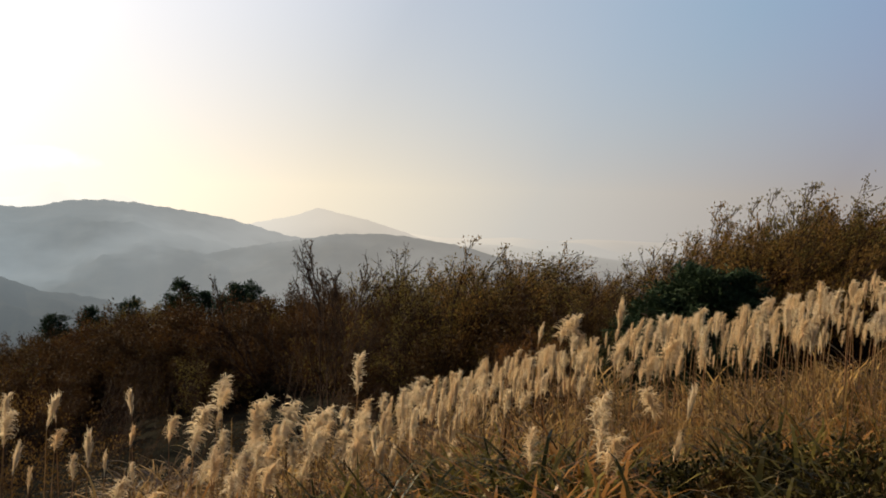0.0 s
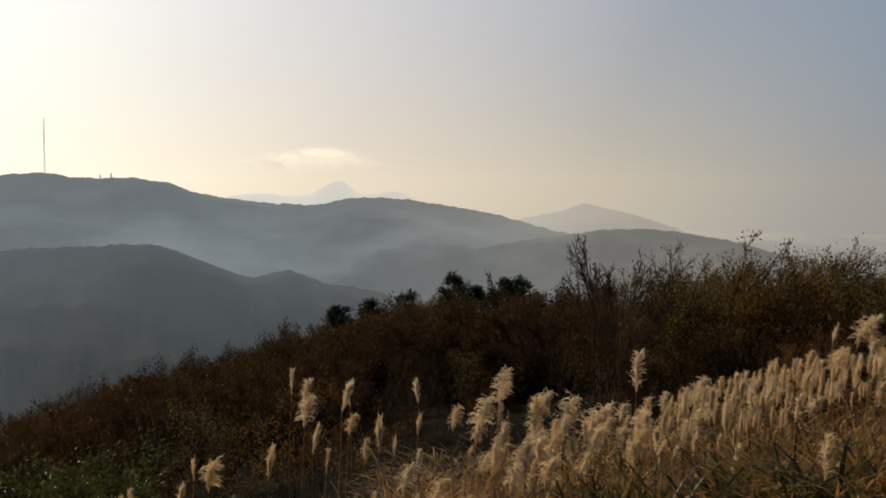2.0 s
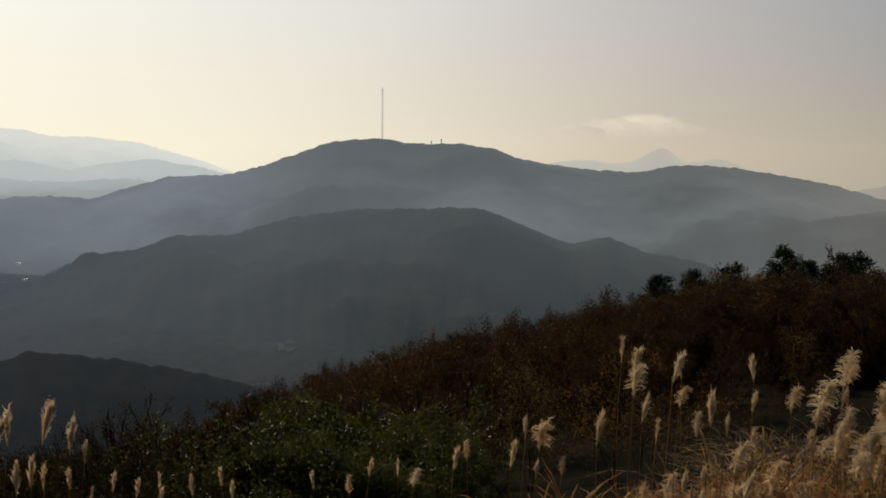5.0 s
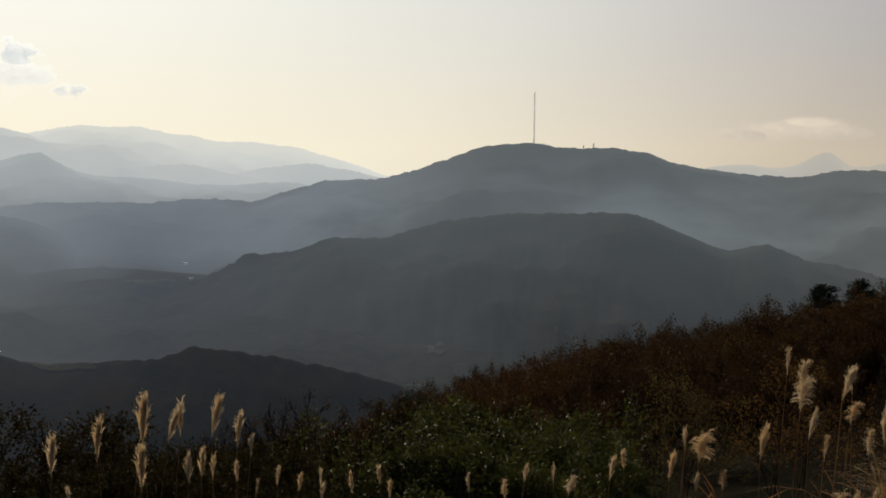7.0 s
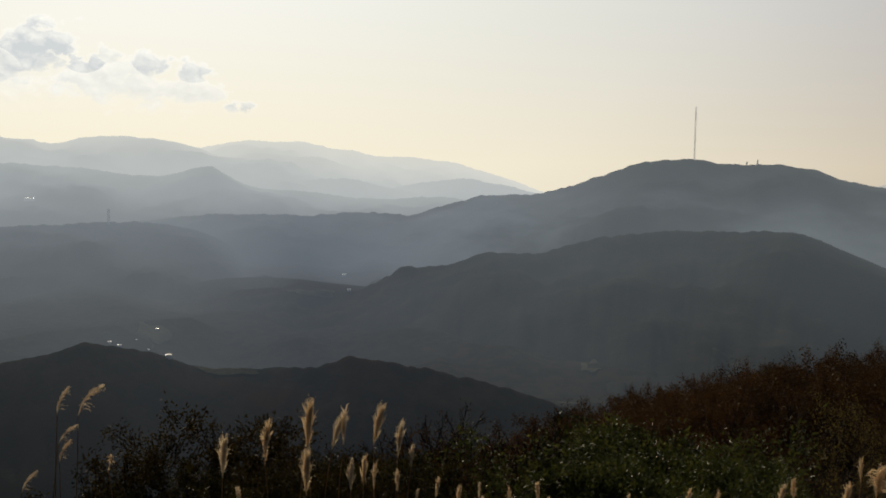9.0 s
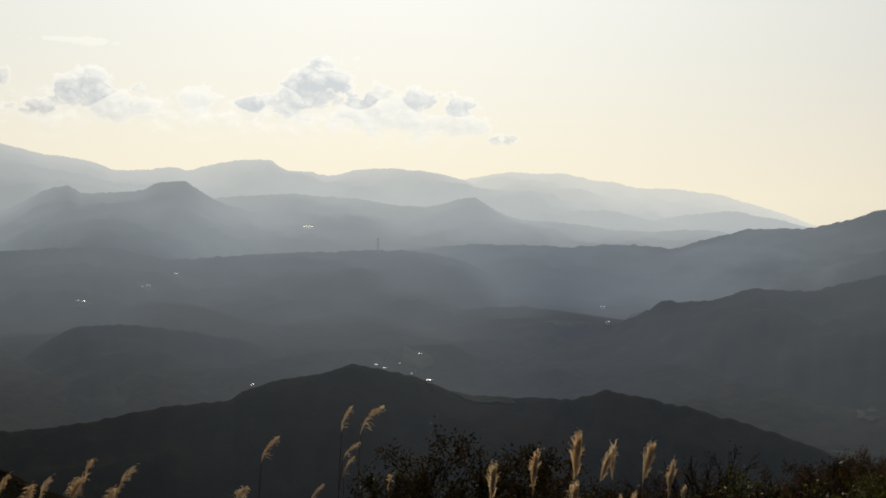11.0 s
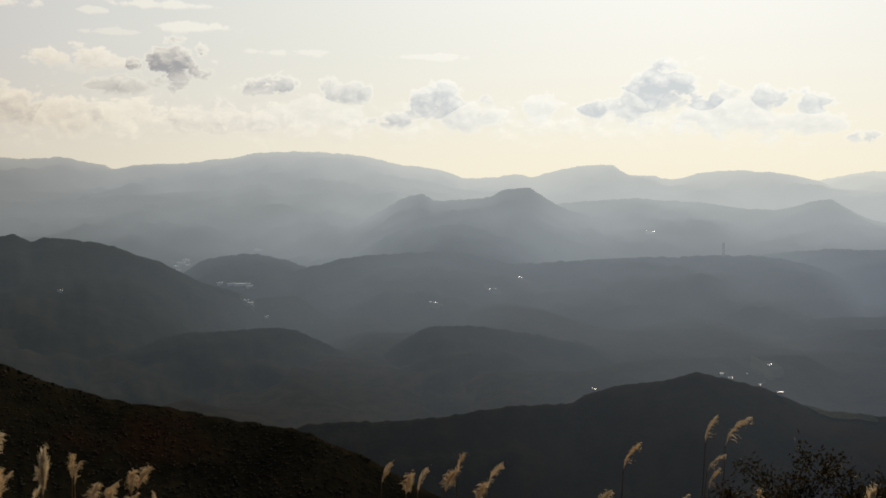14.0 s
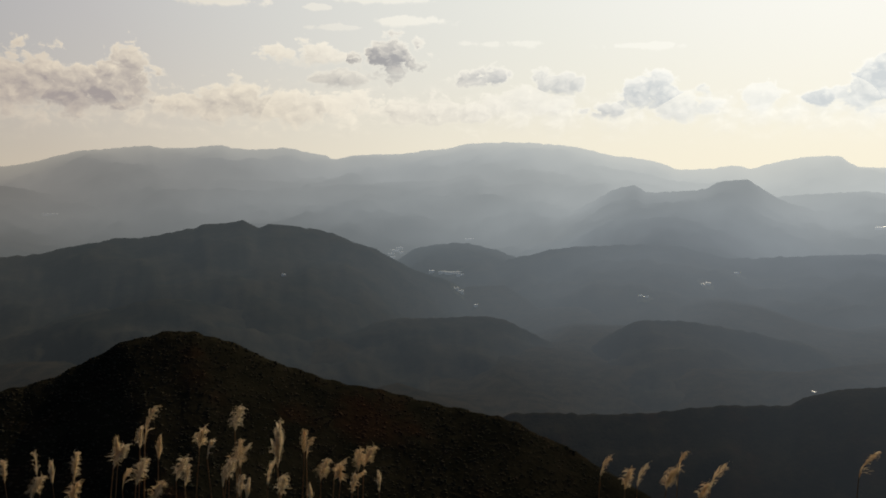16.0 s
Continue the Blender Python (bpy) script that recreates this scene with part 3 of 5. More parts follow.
# ---------------------------------------------------------------- the mountains
RIDGES = [  # name, label, distance, fall of the slopes, relief, summits (bearing, height in degrees)
    ("pale_range", "palest mountain range, almost lost in the haze", 4850, 0.3, 0.6, [(66.0, -0.3), (64.5, 0.3), (63.0, 0.62), (62.0, 0.8), (60.8, 0.98), (59.4, 0.91), (58.2, 0.95), (57.0, 0.78), (56.1, 0.55), (55.1, 0.5), (54.2, 0.27), (53.2, 0.18), (52.0, 0.18), (50.7, 0.05), (49.5, -0.1), (48.4, -0.4), (47.0, -0.78), (45.7, -1.2), (44.6, -1.6), (42.0, -2.2)]),
    ("mountain_range", "pale hazy mountain range on the horizon", 4550, 0.25, 0.7, [(135.0, 1.5), (122.0, 0.4), (118.9, 0.68), (117.6, 0.87), (116.8, 1.08), (115.9, 1.33), (114.8, 1.58), (113.4, 1.69), (111.6, 1.87), (111.0, 1.75), (109.6, 1.77), (107.8, 1.95), (107.2, 1.77), (105.9, 1.72), (104.1, 1.83), (103.2, 1.59), (102.2, 1.44), (101.5, 1.24), (100.3, 1.45), (98.1, 1.53), (96.6, 1.69), (95.0, 1.89), (94.1, 2.12), (91.5, 2.2), (88.7, 2.03), (87.1, 1.75), (86.3, 1.5), (84.9, 1.36), (84.1, 1.22), (83.2, 0.98), (82.4, 0.72), (81.0, 0.75), (79.7, 0.92), (78.7, 0.8), (77.8, 1.01), (76.9, 1.22), (75.9, 1.38), (74.4, 1.43), (73.7, 1.06), (73.2, 0.83), (72.2, 0.83), (71.2, 0.62), (70.4, 0.72), (69.2, 1.0), (67.7, 1.06), (65.7, 0.94), (63.5, 0.5), (62.4, 0.1), (61.5, 0.05), (59.4, 0.2), (58.2, 0.12), (57.3, 0.12), (56.7, 0.03), (55.7, -0.28), (54.8, -0.52), (53.2, -0.69), (51.7, -0.93), (50.7, -1.14), (48.0, -1.9)]),
    ("low_range", "low pale range at the end of the valley", 4200, 0.25, 0.6, [(54.0, -2.0), (51.9, -1.34), (50.2, -1.13), (48.7, -0.98), (47.5, -1.2), (46.4, -1.36), (45.5, -1.57), (43.0, -2.2)]),
    ("far_shoulder", "hazy shoulder below the far range", 4050, 0.25, 0.6, [(62.0, -1.9), (59.4, -1.3), (57.4, -1.15), (56.2, -1.08), (55.1, -1.1), (53.8, -1.4), (52.0, -1.75), (50.0, -2.1)]),
    ("foothills", "hazy foothills below the mountain range", 3950, 0.2, 0.6, [(130.0, -0.4), (119.0, -0.34), (116.2, -0.78), (113.4, -0.99), (110.5, -0.87), (109.6, -0.56), (108.7, -0.16), (107.5, 0.1), (106.6, 0.05), (104.4, -0.03), (103.2, -0.08), (99.7, -0.1), (98.1, 0.0), (95.7, 0.03), (94.5, 0.3), (93.7, 0.4), (92.8, 0.17), (91.1, 0.24), (89.5, 0.27), (88.2, 0.05), (85.0, -0.5), (82.0, -1.6)]),
    ("cone_peak", "faint cone-shaped peak under a cap cloud", 4700, 0.25, 0.4, [(29.0, -1.59), (26.3, -0.9), (24.8, -0.78), (23.3, -0.95), (22.4, -0.82), (20.7, -0.09), (19.3, -0.86), (17.8, -0.63), (16.4, -1.06), (13.0, -2.15)]),
    ("knoll_ridge", "hazy wooded ridge with a rounded knoll", 3650, 0.2, 0.5, [(80.0, -1.2), (76.0, -0.6), (73.1, -0.44), (70.7, -0.6), (69.2, -0.67), (68.2, -0.85), (67.1, -0.98), (65.8, -1.04), (64.6, -0.85), (63.9, -0.62), (63.0, -0.48), (62.4, -0.72), (61.6, -1.2), (60.9, -1.5), (59.7, -1.72), (58.1, -1.78), (56.2, -2.0), (54.7, -2.15), (53.2, -2.2), (52.0, -2.08), (50.1, -2.04), (48.8, -2.2), (44.0, -3.2)]),
    ("twin_mountain", "hazy blue-grey mountain with two summits", 3400, 0.16, 0.6, [(95.0, -3.4), (91.5, -2.6), (89.4, -2.14), (88.2, -1.6), (87.0, -1.02), (86.1, -0.46), (85.6, -0.3), (84.9, -0.16), (84.1, -0.54), (82.3, -0.47), (81.1, -0.33), (80.2, 0.06), (78.9, 0.17), (78.4, -0.09), (77.8, -0.53), (76.7, -1.05), (75.1, -1.5), (73.7, -1.85), (72.3, -2.2), (69.8, -2.6), (66.1, -3.6)]),
    ("pointed_mountain", "hazy pointed mountain beyond the ridge", 3900, 0.25, 0.4, [(13.0, -2.75), (11.0, -2.23), (9.8, -1.99), (8.2, -1.64), (7.0, -1.28), (5.6, -1.54), (3.5, -2.08), (1.2, -2.83), (-3.1, -4.02)]),
    ("mast_mountain", "long grey mountain carrying a tall mast", 2700, 0.24, 0.7, [(69.1, -3.95), (66.1, -3.44), (62.1, -3.1), (57.7, -3.14), (54.3, -2.93), (52.1, -3.06), (50.1, -2.57), (47.4, -1.87), (45.7, -1.88), (43.8, -1.56), (40.6, -0.49), (38.7, 0.13), (36.3, 0.27), (34.4, -0.0), (32.9, 0.05), (30.4, -0.18), (28.2, -0.84), (25.6, -1.2), (22.7, -1.41), (19.4, -1.0), (17.4, -1.04), (15.0, -1.37), (12.0, -1.88), (10.5, -2.28), (8.8, -2.74), (5.9, -3.44), (-0.1, -5.0)]),
    ("valley_hill", "small wooded hill in the valley", 2500, 0.14, 0.6, [(100.3, -5.86), (98.4, -4.72), (96.9, -3.76), (94.9, -3.44), (93.1, -3.65), (91.8, -4.05), (88.2, -5.41)]),
    ("long_ridge", "long level wooded ridge in haze", 2350, 0.17, 0.7, [(96.3, -5.32), (93.2, -4.71), (88.6, -3.69), (85.4, -3.48), (83.1, -3.43), (79.7, -4.05), (75.1, -3.85), (72.3, -3.7), (67.4, -3.53), (64.1, -3.88)]),
    ("falling_ridge", "blue-grey ridge falling towards the plain", 2300, 0.3, 0.6, [(15.9, -4.58), (11.9, -3.63), (8.7, -3.09), (7.1, -2.87), (5.8, -2.69), (3.3, -2.64), (0.3, -3.0), (-1.6, -3.34), (-3.8, -3.92), (-6.0, -4.44), (-6.9, -4.79), (-12.2, -6.11)]),
    ("broad_hill", "broad dark wooded hill above the valley", 1950, 0.22, 0.7, [(130.3, -4.89), (119.1, -3.98), (117.7, -3.93), (114.9, -3.39), (113.5, -3.17), (112.0, -3.1), (110.5, -2.83), (109.3, -2.63), (108.7, -2.35), (107.5, -2.3), (106.7, -2.17), (105.8, -2.49), (105.0, -2.37), (103.8, -2.53), (101.9, -2.88), (100.7, -3.29), (99.4, -3.77), (97.4, -4.88), (94.9, -5.67), (93.4, -7.07), (90.4, -8.49)]),
    ("middle_ridge", "slate-grey wooded ridge with mist behind", 1650, 0.22, 0.8, [(65.3, -9.83), (62.4, -8.41), (61.1, -7.75), (57.8, -7.34), (55.2, -7.38), (53.2, -6.6), (52.2, -5.99), (50.1, -5.9), (47.2, -5.14), (45.3, -5.13), (41.0, -4.13), (36.9, -3.66), (33.2, -3.59), (31.3, -3.51), (30.0, -3.82), (27.5, -4.87), (25.6, -5.5), (23.5, -5.06), (22.1, -5.64), (19.5, -6.08), (17.5, -6.59), (14.9, -7.27)]),
    ("low_hill", "low dark hill on the valley floor", 1450, 0.2, 0.7, [(91.6, -10.92), (88.5, -10.0), (86.0, -8.36), (83.9, -7.53), (79.9, -7.84), (76.4, -8.43), (73.6, -9.29), (68.4, -10.69)]),
    ("low_spur", "low dark wooded spur", 1450, 0.2, 0.7, [(130.6, -8.88), (119.1, -8.2), (115.0, -7.22), (110.6, -6.46), (106.0, -7.33), (101.3, -8.5), (98.1, -7.88), (93.0, -7.55), (89.8, -8.77), (87.0, -10.57), (83.6, -11.9)]),
    ("dark_spur", "dark wooded spur with a pointed top", 820, 0.4, 0.6, [(97.9, -14.24), (93.1, -13.61), (91.2, -12.89), (85.4, -12.79), (80.0, -12.05), (76.3, -11.7), (75.7, -11.3), (71.6, -10.37), (69.4, -10.0), (66.5, -10.52), (63.6, -11.41), (62.3, -11.64), (57.5, -11.61), (55.0, -11.07), (52.9, -11.32), (48.3, -12.23), (44.7, -13.1), (40.2, -14.64)]),
    ("near_hill", "dark brown wooded hill close below the summit", 470, 0.45, 0.5, [(135.8, -12.56), (119.2, -10.79), (116.5, -10.27), (114.4, -9.34), (112.3, -8.39), (109.7, -8.26), (108.2, -8.58), (106.0, -9.5), (104.6, -10.2), (102.0, -11.0), (100.2, -11.43), (97.2, -12.1), (94.1, -12.8), (91.8, -13.3), (89.0, -14.4), (85.0, -16.4)]),
]


def smooth_line(points, az):
    """Monotone cubic through (bearing, height) pairs."""
    xs = np.array([p[0] for p in points][::-1], float)
    ys = np.array([p[1] for p in points][::-1], float)
    d = np.diff(ys) / np.diff(xs)
    m = np.concatenate([[d[0]], np.where(d[:-1] * d[1:] > 0, 2 * d[:-1] * d[1:] / (d[:-1] + d[1:] + 1e-9 * np.sign(d[:-1] + d[1:] + 1e-12)), 0), [d[-1]]])
    i = np.clip(np.searchsorted(xs, az) - 1, 0, len(d) - 1)
    h = xs[i + 1] - xs[i]
    t = (az - xs[i]) / h
    return (1 + 2 * t) * (1 - t) ** 2 * ys[i] + t * (1 - t) ** 2 * h * m[i] + t * t * (3 - 2 * t) * ys[i + 1] + t * t * (t - 1) * h * m[i + 1]


def make_ridge(name, label, dist, fall, relief, summits):
    # both ends sink into the valley
    (a0, e0), (a1, e1) = summits[0], summits[-1]
    summits = [(a0 + 8, e0 - 6.0), (a0 + 4, e0 - 2.2)] + summits + [(a1 - 4, e1 - 2.2), (a1 - 8, e1 - 6.0)]
    lo, hi = summits[-1][0], summits[0][0]
    n = int((hi - lo) / 0.13)
    bearings = np.linspace(lo, hi, n)
    crest = smooth_line(summits, bearings)
    # lower down the slopes forget the shape of each summit
    reach = int(2.6 / 0.13)
    bell = np.exp(-0.5 * (np.arange(-2 * reach, 2 * reach + 1) / reach) ** 2)
    broad = np.convolve(np.pad(crest, 2 * reach, mode="edge"), bell / bell.sum(), mode="valid")
    steps = [-1.0, -0.5, -0.2, -0.08, -0.03, 0.0, 0.02, 0.05] + [0.05 + 0.95 * (k / 18) ** 1.2 for k in range(1, 19)]
    verts, faces = [], []
    tree = 2.2 + min(dist, 2600) * 0.0016
    for a, e, even in zip(bearings, crest, broad):
        peak, mean = EYE + dist * math.tan(radians(e)), EYE + dist * math.tan(radians(even))
        width = max((mean - FLOOR + 30) / fall, 30)
        for s in steps:
            blend = min(1.0, abs(s) / 0.45)
            blend = blend * blend * (3 - 2 * blend)
            top = peak + (mean - peak) * blend
            r = dist - s * min(width, dist * 0.8)
            p = polar(a, r)
            q = Vector((p[0], p[1], 0)) / (0.13 * dist)
            spur = noise.fractal(q, 0.8, 2.1, 5) * relief * 34 * dist / 1500 * min(1.0, abs(s) * 5)
            edge = max(0.0, 1 - abs(s) / 0.06)
            bump = noise.noise(Vector((p[0], p[1], 7.0)) / (tree * 2.2)) * tree * 0.55 * edge + noise.noise(Vector((p[0], p[1], 2.0)) / (tree * 7)) * tree * 0.5 * edge
            p[2] = top - abs(s) ** 1.1 * width * fall + min(spur, abs(s) * width * fall * 0.6) + bump
            verts.append(p)
    k = len(steps)
    for i in range(n - 1):
        for j in range(k - 1):
            a = i * k + j
            faces.append((a, a + 1, a + k + 1, a + k))
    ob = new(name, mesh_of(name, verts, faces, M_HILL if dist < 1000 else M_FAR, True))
    tagged(ob, label, "mountain", kind="structure")


for row in RIDGES:
    make_ridge(*row)


def land_tree():
    verts, faces = [], []
    for ob in scene.objects:
        if ob.type == "MESH":
            k = len(verts)
            verts += [v.co for v in ob.data.vertices]
            faces += [tuple(k + i for i in f.vertices) for f in ob.data.polygons]
    return BVHTree.FromPolygons(verts, faces)


LAND = land_tree()


def land(x, y):
    place = LAND.ray_cast(Vector((x, y, 900.0)), Vector((0, 0, -1)))[0]
    return place.z if place else FLOOR


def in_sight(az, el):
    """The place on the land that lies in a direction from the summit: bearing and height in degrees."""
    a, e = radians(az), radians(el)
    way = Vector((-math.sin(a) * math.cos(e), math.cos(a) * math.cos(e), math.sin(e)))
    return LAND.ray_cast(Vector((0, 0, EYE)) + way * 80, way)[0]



M_CROWNS = hazed_land("hill_crowns", (0.024, 0.023, 0.016), (0.036, 0.029, 0.019), 0.05, autumn=(0.050, 0.027, 0.016), crowns=True)


def crown_shape():
    bm = bmesh.new()
    bmesh.ops.create_icosphere(bm, subdivisions=1, radius=1.0)
    co = np.array([v.co for v in bm.verts])
    faces = np.array([[v.index for v in f.verts] for f in bm.faces])
    bm.free()
    return co, faces


def woods(name, label, seed, count, lo, hi, near, far, size):
    """Tree crowns over a hill, too many to count."""
    rng = np.random.default_rng(seed)
    ball, tris = crown_shape()
    verts, faces = [], []
    for i in range(count):
        az, r = rng.uniform(lo, hi), math.sqrt(rng.uniform(near ** 2, far ** 2))
        p = polar(az, r)
        k = size * rng.uniform(0.55, 1.25)
        lumps = 1.0 + 0.20 * rng.normal(0, 1, len(ball))[:, None]
        shape = ball * lumps * np.array((k, k, k * rng.uniform(0.3, 0.5)))
        verts.append(shape + np.array((p[0], p[1], land(p[0], p[1]) - 0.08 * k)))
        faces.append(tris + i * len(ball))
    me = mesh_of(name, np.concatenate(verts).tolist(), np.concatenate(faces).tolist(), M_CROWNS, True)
    tagged(new(name, me), label, "trees", kind="stuff")


woods("hill_woods", "dark brown autumn tree crowns on the near hill", 41, 12000, 86.0, 124.0, 250.0, 474.0, 0.75)

# ---------------------------------------------------------------- silver grass


def plume_mesh(name, seed, kind):
    """A feathery seed head one unit tall: many thin branchlets from one axis, each with hairs."""
    rng = np.random.default_rng(seed)
    s = Soup()
    count, spread, curl, reach, axis_top = {"upright": (96, 0.15, 0.14, 0.50, 0.54), "club": (118, 0.15, 0.46, 0.36, 0.72), "fan": (120, 0.27, 0.80, 0.46, 0.62), "slim": (40, 0.10, 0.16, 0.42, 0.62), "nodding": (24, 0.30, 0.62, 0.36, 0.72)}[kind]
    wind = unit(np.array((1.0, rng.normal(0, 0.25), 0.0)))
    bow = {"upright": 0.06, "club": 0.09, "slim": 0.04, "fan": 0.20, "nodding": 0.30}[kind] * rng.uniform(0.7, 1.3)

    def axis(t):
        return np.array((0, 0, axis_top * (t - (0.25 * t ** 3 if kind == "nodding" else 0.0)))) + wind * bow * t * t

    s.tube([axis(t) for t in (0.0, 0.35, 0.7, 1.0)], [0.012, 0.010, 0.008, 0.004])
    for i in range(count):
        t = rng.uniform(0.0, 1.0) ** 0.75
        a = rng.uniform(0, 2 * math.pi)
        out = np.array((math.cos(a), math.sin(a), 0.0))
        if kind != "slim":
            out = unit(out + wind * {"upright": 0.3, "club": 0.45, "fan": 0.6, "nodding": 1.6}[kind])
        way = unit(np.array((0, 0, 1.0)) + out * spread * rng.uniform(0.1, 1.1))
        length = reach * rng.uniform(0.55, 1.05) * (1.1 - 0.35 * t)
        p = axis(t)
        pts = [p]
        steps = 6
        start = rng.uniform(0.15, 0.5) if kind != "upright" else rng.uniform(0.4, 0.8)
        for k in range(steps):
            bend = max(0.0, (k + 1) / steps - start) * 1.6
            way = unit(way + (out * 0.7 + np.array((0, 0, -0.9))) * curl * bend + rng.normal(0, 0.05, 3))
            p = p + way * length / steps
            pts.append(p)
        side = unit(cross(way, rng.normal(0, 1, 3)))
        s.ribbon(pts, [0.004, 0.008, 0.011, 0.012, 0.011, 0.009, 0.003], side)
        for k in range(7):
            q = pts[1 + k % (len(pts) - 1)] + rng.normal(0, 0.008, 3)
            d = unit(way * 0.5 + rng.normal(0, 0.7, 3) + np.array((0, 0, 0.1)))
            s.leaf(q, d, unit(cross(d, rng.normal(0, 1, 3))), rng.uniform(0.035, 0.075), 0.0055)
    me = s.mesh(name, M_PLUME)
    me["tall"] = float(np.quantile([v[2] for v in s.v], 0.98))
    return me


def blade(s, rng, base, length, width, lean, droop):
    a = rng.uniform(0, 2 * math.pi)
    out = np.array((math.cos(a), math.sin(a), 0.0))
    way = unit(np.array((0, 0, 1.0)) + out * lean)
    side = np.array((-math.sin(a), math.cos(a), 0.0))
    pts, p = [base], base
    steps = 5
    for k in range(steps):
        p = p + way * length / steps
        pts.append(p)
        way = unit(way + out * 0.22 * droop + np.array((0, 0, -0.30)) * droop * (k + 1) / steps)
    s.ribbon(pts, [width * 0.7, width, width, width * 0.8, width * 0.5, width * 0.08], side)


def stem_mesh(name, seed):
    rng = np.random.default_rng(seed)
    s = Soup()
    bend = rng.normal(0, 0.03, 2)
    pts = [np.array((bend[0] * t * (1 - t) * 4, bend[1] * t * (1 - t) * 4, t)) for t in np.linspace(0, 1, 6)]
    s.tube(pts, [0.006, 0.0055, 0.005, 0.0045, 0.004, 0.003], 4)
    return s.mesh(name, M_STALK)


def tuft_mesh(name, seed, count, mat, tall=0.95):
    rng = np.random.default_rng(seed)
    s = Soup()
    for i in range(count):
        base = np.array((*rng.normal(0, 0.05, 2), rng.uniform(-0.05, 0.25)))
        blade(s, rng, base, rng.uniform(0.6, 1.1) * tall, rng.uniform(0.004, 0.008), rng.uniform(0.1, 0.5), rng.uniform(0.5, 1.6))
    return s.mesh(name, mat)


PLUMES = {k: [plume_mesh("plume", 10 * j + i, k) for i in range(n)] for j, (k, n) in enumerate((("upright", 4), ("fan", 5), ("slim", 2), ("nodding", 3), ("club", 5)))}
STEMS = [stem_mesh("stem", 60 + i) for i in range(4)]
TUFTS = [tuft_mesh("leaves", 70 + i, 16, M_STRAW if i % 3 else M_GREENBLADE) for i in range(6)]
LABELS = {
    "upright": "upright dry silver grass stalk with a closed cream plume",
    "fan": "dry silver grass stalk with a fluffy curling cream plume",
    "club": "dry silver grass stalk with a dense club-shaped plume",
    "slim": "thin silver grass stalk with a narrow pale plume",
    "nodding": "silver grass stalk with a nodding one-sided plume",
}
GRASS_RNG = np.random.default_rng(5)


def silver_grass(az, r, height, length, kind, group):
    rng = GRASS_RNG
    p = polar(az, r)
    z = ground_z(p[0], p[1])
    top = new("silver_grass")
    top.matrix_world = pose(p[0], p[1], z, *rng.normal(0, 2.0, 2), az + rng.normal(0, 38))     # the wind turns the heads
    stem = child("stem", STEMS[rng.integers(len(STEMS))], top)
    shape = PLUMES[kind][rng.integers(len(PLUMES[kind]))]
    length *= 1.05 / shape["tall"]
    height += 0.04
    axis = max(height - length * shape["tall"], 0.3)
    stem.scale = (1, 1, axis)
    head = child("plume", shape, top)
    head.location = (0, 0, axis - 0.01)
    head.scale = (length,) * 3
    head.rotation_euler = (rng.normal(0, 0.08), rng.normal(0.05, 0.09), rng.normal(0, 0.25))
    leaves = child("leaf_tuft", TUFTS[rng.integers(len(TUFTS))], top)
    leaves.scale = (1, 1, min(1.1, max(axis * 0.75, 0.5)))
    leaves.rotation_euler = (0, 0, rng.uniform(0, 6.28))
    tagged(top, LABELS[kind], "plant", group)


# stalks that stand clear of the rest: bearing, height of the tip and length of the plume, in degrees
BY_THE_BUSH = [(63.9, -15.1, 2.2), (63.2, -17.5, 1.1), (61.9, -14.5, 2.3), (60.2, -16.0, 1.2), (59.9, -16.1, 2.4), (59.2, -13.4, 2.6), (58.8, -14.2, 1.8), (57.8, -13.6, 2.0), (57.2, -16.5, 1.7), (56.4, -13.7, 2.2), (56.2, -16.3, 1.6), (56.1, -16.9, 1.4), (54.6, -17.1, 1.2), (54.5, -14.5, 1.9), (54.3, -15.6, 1.2), (53.7, -18.1, 1.1), (52.7, -17.5, 1.1), (51.5, -18.1, 1.1), (50.6, -18.4, 1.1), (49.8, -17.7, 1.1), (48.3, -17.9, 1.2), (46.7, -17.7, 1.1), (46.2, -18.5, 1.1)]
ON_THE_RIM = [(41.4, -18.2, 1.1), (39.6, -18.3, 1.1), (38.9, -17.5, 1.1), (37.1, -17.6, 1.1), (36.4, -18.2, 1.1), (33.5, -17.0, 1.4), (32.5, -16.7, 1.1), (30.3, -16.6, 1.6), (29.7, -15.2, 1.3), (28.9, -15.2, 1.9), (28.9, -17.5, 1.1), (27.8, -17.5, 1.1), (25.4, -14.9, 1.9), (23.8, -10.6, 1.5), (23.5, -12.3, 1.8), (23.2, -13.9, 1.7), (23.1, -11.3, 1.7), (22.0, -11.3, 1.9), (21.8, -15.1, 1.4), (20.8, -13.3, 1.2), (20.5, -11.7, 1.2), (20.4, -14.6, 1.4), (19.3, -13.4, 1.9), (18.6, -14.6, 1.3), (17.7, -15.9, 1.9), (17.3, -13.2, 1.2), (16.8, -15.2, 1.1), (16.4, -11.3, 1.4)]
